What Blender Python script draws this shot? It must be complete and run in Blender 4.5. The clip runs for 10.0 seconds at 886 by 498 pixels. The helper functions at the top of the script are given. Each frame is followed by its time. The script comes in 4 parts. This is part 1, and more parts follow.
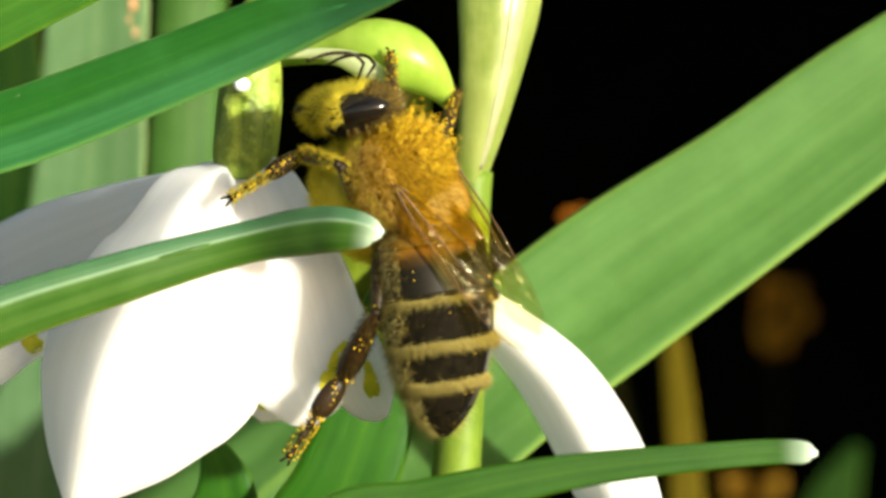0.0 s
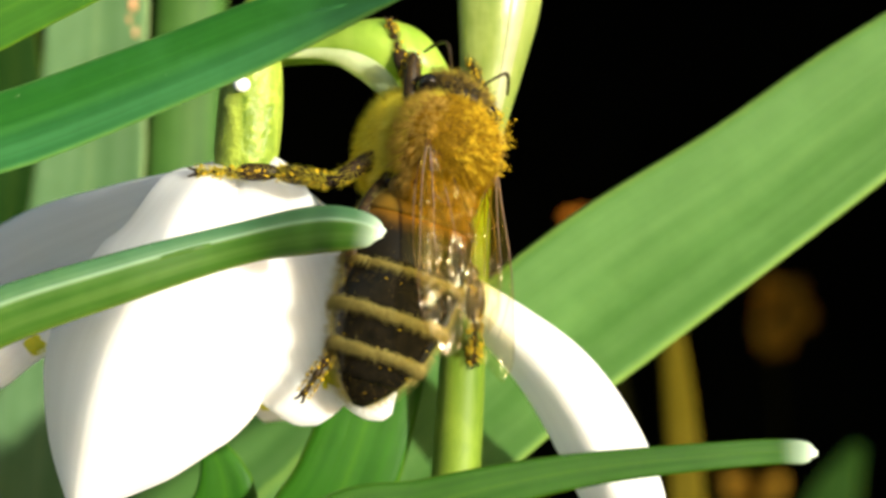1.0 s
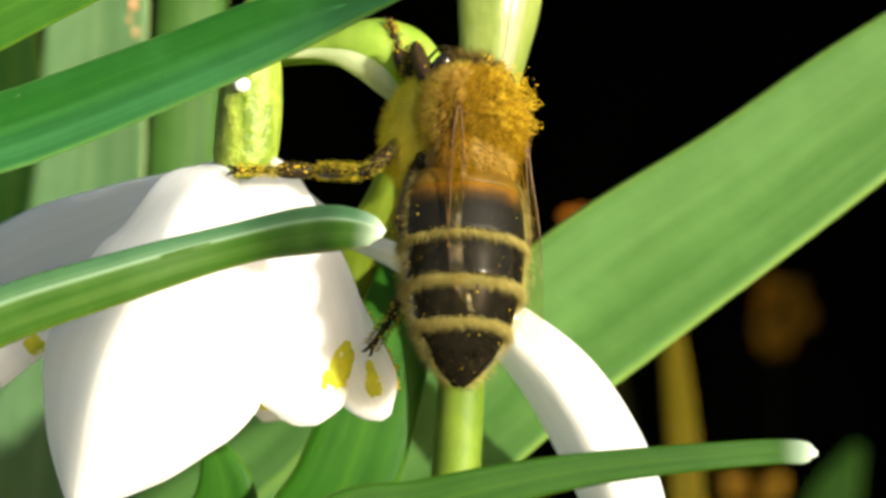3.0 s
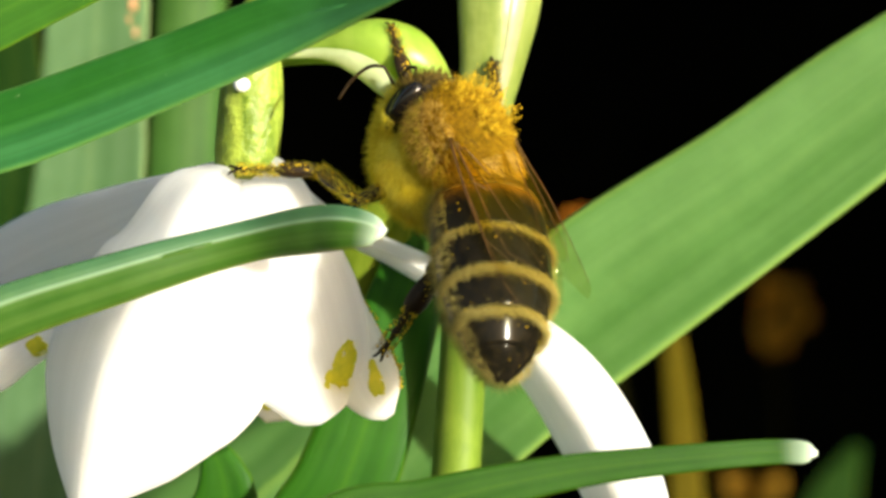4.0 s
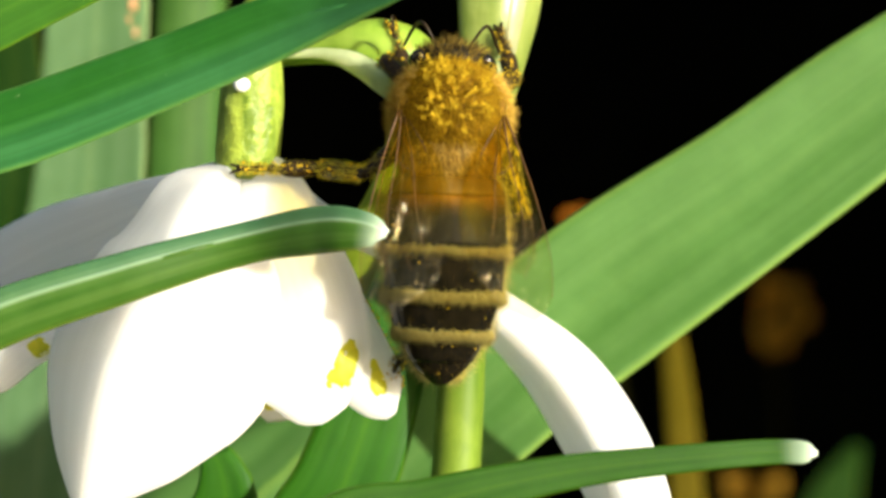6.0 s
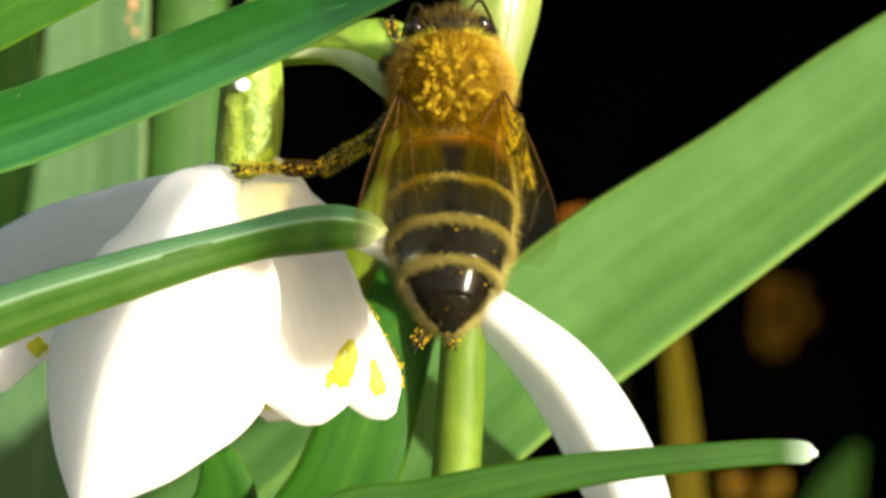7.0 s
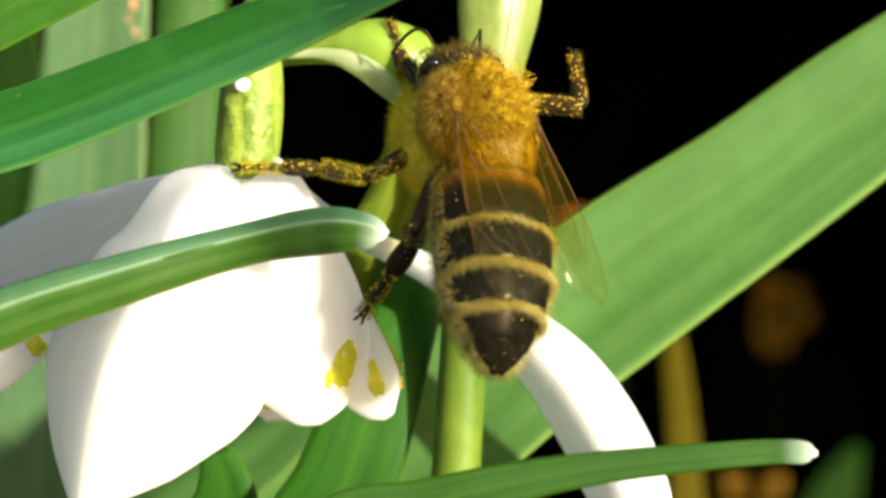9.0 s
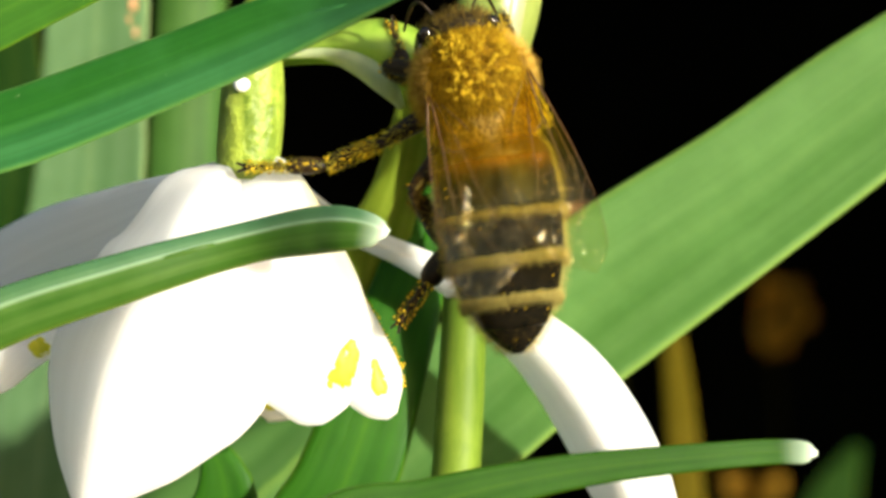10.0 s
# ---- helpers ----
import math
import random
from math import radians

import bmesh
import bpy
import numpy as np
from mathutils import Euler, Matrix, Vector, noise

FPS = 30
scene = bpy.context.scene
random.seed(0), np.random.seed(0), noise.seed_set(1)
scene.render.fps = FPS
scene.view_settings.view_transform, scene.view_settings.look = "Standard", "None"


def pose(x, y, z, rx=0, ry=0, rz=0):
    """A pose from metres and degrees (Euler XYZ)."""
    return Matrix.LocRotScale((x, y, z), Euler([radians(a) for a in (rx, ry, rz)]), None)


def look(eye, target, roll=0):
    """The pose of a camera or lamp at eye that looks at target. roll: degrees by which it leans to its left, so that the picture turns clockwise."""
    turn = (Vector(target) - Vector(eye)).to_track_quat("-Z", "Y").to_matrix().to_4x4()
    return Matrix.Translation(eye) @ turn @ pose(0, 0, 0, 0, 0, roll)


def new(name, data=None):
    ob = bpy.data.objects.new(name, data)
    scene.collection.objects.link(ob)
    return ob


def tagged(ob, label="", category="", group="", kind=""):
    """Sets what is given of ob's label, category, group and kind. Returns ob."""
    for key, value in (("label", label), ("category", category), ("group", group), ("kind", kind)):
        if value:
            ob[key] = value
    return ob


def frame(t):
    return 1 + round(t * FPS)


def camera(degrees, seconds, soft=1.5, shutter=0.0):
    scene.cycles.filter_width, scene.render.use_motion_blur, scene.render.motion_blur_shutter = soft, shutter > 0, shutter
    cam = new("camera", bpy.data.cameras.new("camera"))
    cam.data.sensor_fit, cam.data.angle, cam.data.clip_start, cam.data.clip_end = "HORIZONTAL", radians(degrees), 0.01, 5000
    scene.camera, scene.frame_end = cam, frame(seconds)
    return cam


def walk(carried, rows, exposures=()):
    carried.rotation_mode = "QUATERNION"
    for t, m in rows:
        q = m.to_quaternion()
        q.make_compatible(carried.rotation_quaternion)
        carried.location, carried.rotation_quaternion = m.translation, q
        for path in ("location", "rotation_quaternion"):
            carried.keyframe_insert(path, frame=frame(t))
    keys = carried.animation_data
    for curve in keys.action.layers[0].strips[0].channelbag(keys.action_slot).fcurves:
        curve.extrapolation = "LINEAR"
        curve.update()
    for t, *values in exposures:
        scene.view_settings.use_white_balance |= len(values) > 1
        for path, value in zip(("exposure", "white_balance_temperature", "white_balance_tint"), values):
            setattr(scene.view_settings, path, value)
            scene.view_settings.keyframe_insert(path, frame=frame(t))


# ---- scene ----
# Macro shot of a honey bee on a hanging snowdrop flower. Sizes in the code below are millimetres.
MM = 0.001


def mm(x, y, z):
    return Vector((x * MM, y * MM, z * MM))


# ---- camera ----
cam = camera(17.82, 10.0, soft=3.0, shutter=0.6)
cam.data.dof.use_dof = True
cam.data.dof.focus_distance = 0.1
cam.data.dof.aperture_fstop = 72
EYE, AIM = mm(0, -100, 0), mm(0, 0, 0)
walk(cam, [(0.0, look(EYE, AIM)), (10.0, look(EYE, AIM))], [(0.0, 1.06), (10.0, 1.06)])

# ---- light ----
SUN = Vector((0.65, -0.73, 0.17)).normalized()
world = bpy.data.worlds.new("sky")
scene.world = world
world.use_nodes = True
sky = world.node_tree.nodes.new("ShaderNodeTexSky")
sky.sky_type = "NISHITA"
sky.sun_disc = False
sky.dust_density = 2.0
sky.ozone_density = 0.7
sky.sun_elevation = math.asin(SUN.z)
sky.sun_rotation = math.atan2(SUN.x, SUN.y)
back = world.node_tree.nodes["Background"]
back.inputs["Strength"].default_value = 0.168
world.node_tree.links.new(sky.outputs["Color"], back.inputs["Color"])
sun = new("sun", bpy.data.lights.new("sun", "SUN"))
sun.data.energy = 5.0
sun.data.angle = radians(2.0)
sun.data.color = (1.0, 0.965, 0.79)
sun.matrix_world = look(SUN * 2, (0, 0, 0))


# ---- materials ----
class Nodes:
    """Short-hand for a node material."""

    def __init__(self, name):
        self.mat = bpy.data.materials.new(name)
        self.mat.use_nodes = True
        self.tree = self.mat.node_tree
        self.bsdf = self.tree.nodes["Principled BSDF"]
        self.out = self.tree.nodes["Material Output"]

    def add(self, kind, **values):
        n = self.tree.nodes.new(kind)
        for key, value in values.items():
            n.inputs[key.replace("_", " ")].default_value = value
        return n

    def link(self, a, b):
        self.tree.links.new(a, b)

    def coords(self, source, scale):
        tc = self.add("ShaderNodeTexCoord")
        mp = self.add("ShaderNodeMapping")
        mp.inputs["Scale"].default_value = scale
        self.link(tc.outputs[source], mp.inputs["Vector"])
        return mp.outputs["Vector"]

    def noise(self, source, scale, size, detail=4.0, rough=0.6):
        n = self.add("ShaderNodeTexNoise", Scale=size, Detail=detail, Roughness=rough)
        self.link(self.coords(source, scale), n.inputs["Vector"])
        return n.outputs["Fac"]

    def ramp(self, fac, stops):
        n = self.add("ShaderNodeValToRGB")
        e = n.color_ramp.elements
        while len(e) < len(stops):
            e.new(0.5)
        for k, (at, col) in zip(e, stops):
            k.position, k.color = at, (*col, 1)
        self.link(fac, n.inputs["Fac"])
        return n.outputs["Color"]

    def mix(self, fac, a, b, mode="MIX"):
        n = self.tree.nodes.new("ShaderNodeMix")
        n.data_type, n.blend_type = "RGBA", mode
        for slot, v in ((0, fac), (6, a), (7, b)):
            if isinstance(v, (int, float)):
                n.inputs[slot].default_value = v
            elif isinstance(v, tuple):
                n.inputs[slot].default_value = (*v, 1)
            else:
                self.link(v, n.inputs[slot])
        return n.outputs[2]

    def bump(self, height, strength, distance):
        n = self.add("ShaderNodeBump", Strength=strength, Distance=distance)
        self.link(height, n.inputs["Height"])
        self.link(n.outputs["Normal"], self.bsdf.inputs["Normal"])
        return n.outputs["Normal"]

    def colour(self, c):
        if isinstance(c, tuple):
            self.bsdf.inputs["Base Color"].default_value = (*c, 1)
        else:
            self.link(c, self.bsdf.inputs["Base Color"])

    def gloss(self, rough, level=0.5):
        self.bsdf.inputs["Roughness"].default_value = rough
        self.bsdf.inputs["Specular IOR Level"].default_value = level

    def thin(self, c, share):
        """Lets light through as a leaf does."""
        tr = self.add("ShaderNodeBsdfTranslucent")
        if isinstance(c, tuple):
            tr.inputs["Color"].default_value = (*c, 1)
        else:
            self.link(c, tr.inputs["Color"])
        m = self.add("ShaderNodeMixShader", Fac=share)
        self.link(self.bsdf.outputs[0], m.inputs[1])
        self.link(tr.outputs[0], m.inputs[2])
        self.link(m.outputs[0], self.out.inputs["Surface"])


def leaf_material(name, dark, light, rough=0.42, share=0.2, level=0.15, upper=None, rim_width=0.035, crease=0.6, rib=0.2):
    """Strap leaf: fine veins along the blade, waxy bloom in patches, pale rim and tip. upper: colours of the glaucous half above a keel. UV: u across 0 to 1, v along in mm."""
    n = Nodes(name)
    veins = n.noise("UV", (46, 0.05, 1), 1.0, 3.0)
    streak = n.noise("UV", (7, 0.03, 1), 1.0, 2.0)
    bloom = n.noise("Object", (1, 1, 1), 260.0, 5.0)
    col = n.ramp(streak, [(0.3, dark), (0.7, light)])
    tc = n.add("ShaderNodeTexCoord")
    sep = n.add("ShaderNodeSeparateXYZ")
    n.link(tc.outputs["UV"], sep.inputs[0])
    if upper:
        col = n.mix(n.ramp(sep.outputs[0], [(0.47 if crease else 0.25, (0, 0, 0)), (0.53 if crease else 0.6, (1, 1, 1))]), col, n.ramp(streak, [(0.3, upper[0]), (0.7, upper[1])]))
        col = n.mix(n.ramp(sep.outputs[0], [(0.46, (0, 0, 0)), (0.52, (crease, crease, crease)), (0.62, (0, 0, 0))]), col, (0.26, 0.38, 0.26))
    fine = n.ramp(veins, [(0.35, (0.90, 0.92, 0.88)), (0.65, (1.06, 1.05, 1.06))])
    col = n.mix(0.8, col, fine, "MULTIPLY")
    col = n.mix(n.ramp(bloom, [(0.45, (0, 0, 0)), (0.8, (0.35, 0.35, 0.35))]), col, tuple(min(1, v * 1.5 + 0.005) for v in light))
    rim = n.ramp(sep.outputs[0], [(0.0, (1, 1, 1)), (rim_width, (0, 0, 0)), (0.46, (0, 0, 0)), (0.5, (rib, rib, rib)), (0.54, (0, 0, 0)), (1 - rim_width, (0, 0, 0)), (1.0, (1, 1, 1))])
    col = n.mix(n.mix(0.6, (0, 0, 0), rim), col, (min(1, light[0] * 2.0 + 0.06), min(1, light[1] * 1.6 + 0.05), light[2] * 1.3))
    fleck = n.noise("Object", (1, 1, 1), 900.0, 5.0, 0.7)
    col = n.mix(0.7, col, n.ramp(fleck, [(0.3, (0.84, 0.87, 0.82)), (0.7, (1.12, 1.10, 1.16))]), "MULTIPLY")
    spots = n.noise("Object", (1, 1, 1), 1500.0, 2.0)
    col = n.mix(n.ramp(spots, [(0.77, (0, 0, 0)), (0.82, (0.4, 0.4, 0.4))]), col, (0.45, 0.5, 0.3))
    pale = n.add("ShaderNodeAttribute")
    pale.attribute_name = "pale"
    col = n.mix(pale.outputs["Fac"], col, (0.55, 0.68, 0.56))
    n.colour(col)
    n.gloss(rough, level)
    n.bump(veins, 0.35, 0.00006)
    n.thin(n.mix(0.5, col, (0.35, 0.5, 0.05)), share)
    return n.mat


LEAF = leaf_material("glaucous_leaf", (0.020, 0.080, 0.006), (0.034, 0.115, 0.010))
LEAF_BLUE = leaf_material("bloomy_leaf", (0.016, 0.088, 0.022), (0.034, 0.135, 0.040), 0.4, 0.12, upper=((0.008, 0.064, 0.006), (0.018, 0.100, 0.011)), rim_width=0.05, crease=0.0, rib=0.05)
LEAF_KEELED = leaf_material("keeled_leaf", (0.022, 0.074, 0.006), (0.052, 0.108, 0.019), 0.4, 0.15, upper=((0.030, 0.094, 0.040), (0.075, 0.155, 0.075)))
LEAF_PALE = leaf_material("pale_leaf", (0.050, 0.130, 0.025), (0.075, 0.166, 0.041), 0.5, 0.25, 0.15, None, 0.05, rib=0.04)
LEAF_GREY = leaf_material("grey_green_leaf", (0.056, 0.120, 0.044), (0.083, 0.156, 0.068), 0.5, 0.2)
LEAF_LIME = leaf_material("lime_leaf", (0.141, 0.207, 0.011), (0.226, 0.291, 0.028), 0.5, 0.4)
# Dim olive tone: the shade of the distance is put into the colour.
SHADE_LEAF = leaf_material("shade_toned_leaf", (0.044, 0.034, 0.002), (0.066, 0.052, 0.004), 0.8, 0.05, 0.02)
# Deep green that also carries the shade of the leaf below the bee.
LEAF_DEEP_SHADE = leaf_material("deep_shade_leaf", (0.011, 0.062, 0.002), (0.020, 0.085, 0.004), 0.45, 0.12, 0.1)
LEAF_OLIVE = leaf_material("olive_leaf", (0.010, 0.044, 0.002), (0.018, 0.064, 0.003), 0.45, 0.08, 0.1)
LEAF_MID = leaf_material("mid_green_leaf", (0.023, 0.067, 0.010), (0.036, 0.094, 0.017), 0.5, 0.12, 0.1)
# Darkened copy of the leaf green, used in place of shade.
LEAF_SHADED = leaf_material("shaded_leaf", (0.006, 0.020, 0.003), (0.011, 0.031, 0.005), 0.8, 0.05, 0.02)


def stem_material(name, dark, light, share=0.25, grain=500.0, depth=0.0001, rough=0.36, level=0.5):
    n = Nodes(name)
    streak = n.noise("Object", (900, 900, 90), 1.0, 4.0)
    mott = n.noise("Object", (1, 1, 1), grain, 4.0)
    col = n.ramp(streak, [(0.3, dark), (0.7, light)])
    col = n.mix(n.ramp(mott, [(0.5, (0, 0, 0)), (0.75, (0.5, 0.5, 0.5))]), col, tuple(min(1, v * 1.4) for v in light))
    n.colour(col)
    n.gloss(rough, level)
    n.bump(mott, 0.5, depth)
    n.thin(n.mix(0.5, col, (0.5, 0.6, 0.05)), share)
    return n.mat


STEM = stem_material("green_stem", (0.040, 0.095, 0.004), (0.150, 0.215, 0.025), 0.04, rough=0.5, level=0.2)
OVARY = stem_material("ovary_green", (0.055, 0.115, 0.004), (0.34, 0.42, 0.06), 0.05, grain=2400.0, depth=0.0003, rough=0.42, level=0.35)
SPATHE = stem_material("spathe_green", (0.21, 0.38, 0.03), (0.36, 0.50, 0.07), 0.4)


def petal_material(name, tint, share):
    n = Nodes(name)
    veins = n.noise("UV", (14, 0.05, 1), 1.0, 3.0)
    cells = n.noise("Object", (1, 1, 1), 4200.0, 2.0)
    col = n.ramp(veins, [(0.3, tuple(v * 0.93 for v in tint)), (0.65, tint)])
    n.colour(col)
    n.gloss(0.5, 0.4)
    n.bsdf.inputs["Subsurface Weight"].default_value = 0.6
    n.bsdf.inputs["Subsurface Radius"].default_value = (1.0, 0.95, 0.9)
    n.bsdf.inputs["Subsurface Scale"].default_value = 0.0009
    mixh = n.mix(0.25, veins, cells)
    n.bump(mixh, 0.35, 0.00008)
    n.thin(col, share)
    return n.mat


MEMBRANE = stem_material("papery_margin", (0.46, 0.54, 0.30), (0.64, 0.70, 0.44), 0.6)
SHEATH = stem_material("pale_sheath", (0.110, 0.175, 0.014), (0.27, 0.315, 0.09), 0.25)
CREAM = stem_material("cream_margin", (0.25, 0.265, 0.13), (0.34, 0.35, 0.20), 0.3)
PETAL = petal_material("white_petal", (0.95, 0.95, 0.96), 0.58)


def mark_material():
    n = Nodes("petal_mark")
    f = n.noise("Object", (1, 1, 1), 1500.0, 3.0)
    col = n.ramp(f, [(0.3, (0.46, 0.50, 0.012)), (0.65, (0.80, 0.72, 0.03))])
    n.colour(col)
    n.gloss(0.5)
    n.bump(f, 0.3, 0.00005)
    n.thin(col, 0.5)
    return n.mat


MARK = mark_material()
TIP = stem_material("pale_tip", (0.36, 0.45, 0.38), (0.50, 0.58, 0.52), 0.2)


def plain_material(name, a, b, size, rough=0.7, level=0.3, bump=0.4, depth=0.00008):
    n = Nodes(name)
    f = n.noise("Object", (1, 1, 1), size, 5.0)
    n.colour(n.ramp(f, [(0.3, a), (0.7, b)]))
    n.gloss(rough, level)
    n.bump(f, bump, depth)
    return n.mat


def hair_material(name, a, b, rough=0.55, share=0.35):
    n = Nodes(name)
    geo = n.add("ShaderNodeNewGeometry")
    col = n.ramp(geo.outputs["Random Per Island"], [(0.0, a), (1.0, b)])
    n.colour(col)
    n.gloss(rough, 0.1)
    n.thin(col, share)
    return n.mat


CHITIN = plain_material("black_chitin", (0.003, 0.003, 0.002), (0.010, 0.008, 0.005), 2500.0, 0.16, 0.08, 0.1, 0.00002)
CHITIN_BROWN = plain_material("brown_chitin", (0.009, 0.006, 0.002), (0.023, 0.012, 0.004), 1800.0, 0.45, 0.18, 0.3, 0.00003)
AMBER = plain_material("amber_chitin", (0.070, 0.038, 0.003), (0.140, 0.076, 0.006), 900.0, 0.5, 0.15, 0.25, 0.00003)


def amber_to_black():
    """Back plate that is amber in front and black behind, with an uneven border."""
    n = Nodes("amber_black_chitin")
    f = n.noise("Object", (1, 1, 1), 1100.0, 4.0)
    tc = n.add("ShaderNodeTexCoord")
    sep = n.add("ShaderNodeSeparateXYZ")
    n.link(tc.outputs["Object"], sep.inputs[0])
    add = n.add("ShaderNodeMath")
    add.operation = "MULTIPLY_ADD"
    n.link(f, add.inputs[0])
    add.inputs[1].default_value = 0.0006
    n.link(sep.outputs[0], add.inputs[2])
    span = n.add("ShaderNodeMapRange")
    span.inputs["From Min"].default_value = -0.0013
    span.inputs["From Max"].default_value = -0.0002
    n.link(add.outputs[0], span.inputs["Value"])
    n.colour(n.ramp(span.outputs[0], [(0.2, (0.006, 0.005, 0.003)), (0.5, (0.035, 0.018, 0.003)), (0.9, (0.15, 0.068, 0.005))]))
    n.gloss(0.48, 0.12)
    n.bump(f, 0.25, 0.00003)
    return n.mat


AMBER_BLACK = amber_to_black()
THORAX_SKIN = plain_material("amber_felt", (0.085, 0.045, 0.003), (0.18, 0.10, 0.007), 1400.0, 0.75, 0.12, 0.5, 0.00005)
HEAD_SKIN = plain_material("dull_black_chitin", (0.006, 0.005, 0.003), (0.016, 0.012, 0.006), 1800.0, 0.6, 0.15, 0.4, 0.00004)
VENTER = plain_material("pale_venter", (0.58, 0.52, 0.04), (0.78, 0.70, 0.09), 1200.0, 0.6, 0.3, 0.4, 0.00004)
VENTER_DULL = plain_material("dull_venter", (0.26, 0.23, 0.05), (0.42, 0.37, 0.10), 1200.0, 0.6, 0.2, 0.4, 0.00004)
EYE_MAT = plain_material("compound_eye", (0.004, 0.003, 0.002), (0.010, 0.008, 0.006), 9000.0, 0.14, 0.35, 0.15, 0.00002)
FUZZ = hair_material("golden_hair", (0.11, 0.055, 0.002), (0.62, 0.38, 0.012), 0.55, 0.45)
FUZZ_GOLD = hair_material("bright_golden_hair", (0.36, 0.22, 0.025), (0.80, 0.56, 0.14), 0.55, 0.5)
FUZZ_PALE = hair_material("pale_hair", (0.72, 0.62, 0.05), (0.95, 0.88, 0.16), 0.55, 0.7)
FUZZ_BUFF = hair_material("buff_hair", (0.24, 0.195, 0.045), (0.62, 0.53, 0.18))
FUZZ_DARK = hair_material("brown_hair", (0.04, 0.025, 0.006), (0.22, 0.15, 0.03))
POLLEN = hair_material("pollen", (0.48, 0.31, 0.010), (0.80, 0.56, 0.03), 0.6, 0.15)


def wing_material():
    """Clear crumpled membrane, amber and denser towards the root."""
    n = Nodes("wing_membrane")
    f = n.noise("Object", (1, 1, 1), 700.0, 3.0)
    wrinkle = n.noise("Object", (0.55, 1.5, 1), 750.0, 3.0, 0.55)
    n.colour(n.ramp(f, [(0.3, (0.34, 0.27, 0.015)), (0.7, (0.52, 0.43, 0.04))]))
    n.gloss(0.6, 0.08)
    normal = n.bump(wrinkle, 1.0, 0.0006)
    tc = n.add("ShaderNodeTexCoord")
    sep = n.add("ShaderNodeSeparateXYZ")
    n.link(tc.outputs["Object"], sep.inputs[0])
    root = n.add("ShaderNodeMapRange", From_Min=0.0046, From_Max=0.0008, To_Min=0.004, To_Max=0.015)
    n.link(sep.outputs[0], root.inputs["Value"])
    tint = n.add("ShaderNodeMapRange", From_Min=0.0042, From_Max=0.001)
    n.link(sep.outputs[0], tint.inputs["Value"])
    clear = n.add("ShaderNodeBsdfTransparent")
    n.link(n.ramp(tint.outputs[0], [(0.0, (0.95, 0.93, 0.82)), (1.0, (0.93, 0.865, 0.44))]), clear.inputs["Color"])
    film = n.add("ShaderNodeMixShader")
    n.link(root.outputs[0], film.inputs["Fac"])
    n.link(clear.outputs[0], film.inputs[1])
    n.link(n.bsdf.outputs[0], film.inputs[2])
    shine = n.add("ShaderNodeBsdfGlossy", Roughness=0.05)
    shine.inputs["Color"].default_value = (1.0, 0.93, 0.74, 1.0)
    n.link(normal, shine.inputs["Normal"])
    crumple = n.add("ShaderNodeMapRange", From_Min=0.003, From_Max=0.0062, To_Min=0.002, To_Max=0.016)
    n.link(sep.outputs[0], crumple.inputs["Value"])
    m = n.add("ShaderNodeMixShader")
    n.link(crumple.outputs[0], m.inputs["Fac"])
    n.link(film.outputs[0], m.inputs[1])
    n.link(shine.outputs[0], m.inputs[2])
    n.link(m.outputs[0], n.out.inputs["Surface"])
    return n.mat


WING = wing_material()
VEIN = plain_material("wing_vein", (0.035, 0.014, 0.003), (0.09, 0.04, 0.008), 2000.0, 0.4)
SOIL = plain_material("dark_soil", (0.012, 0.009, 0.006), (0.03, 0.022, 0.014), 90.0, 0.95, 0.1, 0.8, 0.004)
# Near black: shade put into the colour of the added backdrop.
BACKDROP_SHADE = plain_material("backdrop_shade", (0.0012, 0.0014, 0.001), (0.0036, 0.004, 0.0024), 40.0, 0.95, 0.05, 0.8, 0.006)
SHRUB = hair_material("shrub_leaf", (0.012, 0.03, 0.006), (0.03, 0.06, 0.012), 0.5, 0.15)
DRY = plain_material("withered_brown", (0.085, 0.045, 0.004), (0.15, 0.082, 0.009), 500.0, 0.9, 0.02, 0.7, 0.0004)


# ---- mesh helpers ----
def curve_points(ctrl, n):
    """Smooth curve through rows of any length, with centripetal knots; n rows."""
    c = np.array(ctrl, float)
    k = np.concatenate([[0], np.cumsum(np.sqrt(np.linalg.norm(np.diff(c[:, :3], axis=0), axis=1)) + 1e-6)])
    d = np.diff(c, axis=0) / np.diff(k)[:, None]
    m = np.empty_like(c)
    m[0], m[-1] = d[0], d[-1]
    for i in range(1, len(c) - 1):
        h0, h1 = k[i] - k[i - 1], k[i + 1] - k[i]
        m[i] = (d[i - 1] * h1 + d[i] * h0) / (h0 + h1)
    rows = []
    for t in np.linspace(0, k[-1], n):
        i = min(int(np.searchsorted(k, t, side="right")) - 1, len(c) - 2)
        h = k[i + 1] - k[i]
        u = (t - k[i]) / h
        rows.append((2 * u ** 3 - 3 * u * u + 1) * c[i] + (u ** 3 - 2 * u * u + u) * h * m[i] + (3 * u * u - 2 * u ** 3) * c[i + 1] + (u ** 3 - u * u) * h * m[i + 1])
    return np.array(rows)


def mesh_of(name, verts, faces, uvs=None, smooth=True):
    me = bpy.data.meshes.new(name)
    me.from_pydata((np.asarray(verts, float) * MM).tolist(), [], faces)
    if smooth:
        me.shade_smooth()
    if uvs is not None:
        layer = me.uv_layers.new(name="UVMap")
        index = np.empty(len(me.loops), dtype=np.int32)
        me.loops.foreach_get("vertex_index", index)
        layer.data.foreach_set("uv", np.asarray(uvs, np.float32)[index].ravel())
    return me


def part(name, data, material, parent=None, label="", kind=""):
    """Links one mesh as an object, under a thing or a part where one is given."""
    ob = new(name, data)
    ob.data.materials.append(material)
    ob.parent = parent
    return tagged(ob, label, kind=kind)


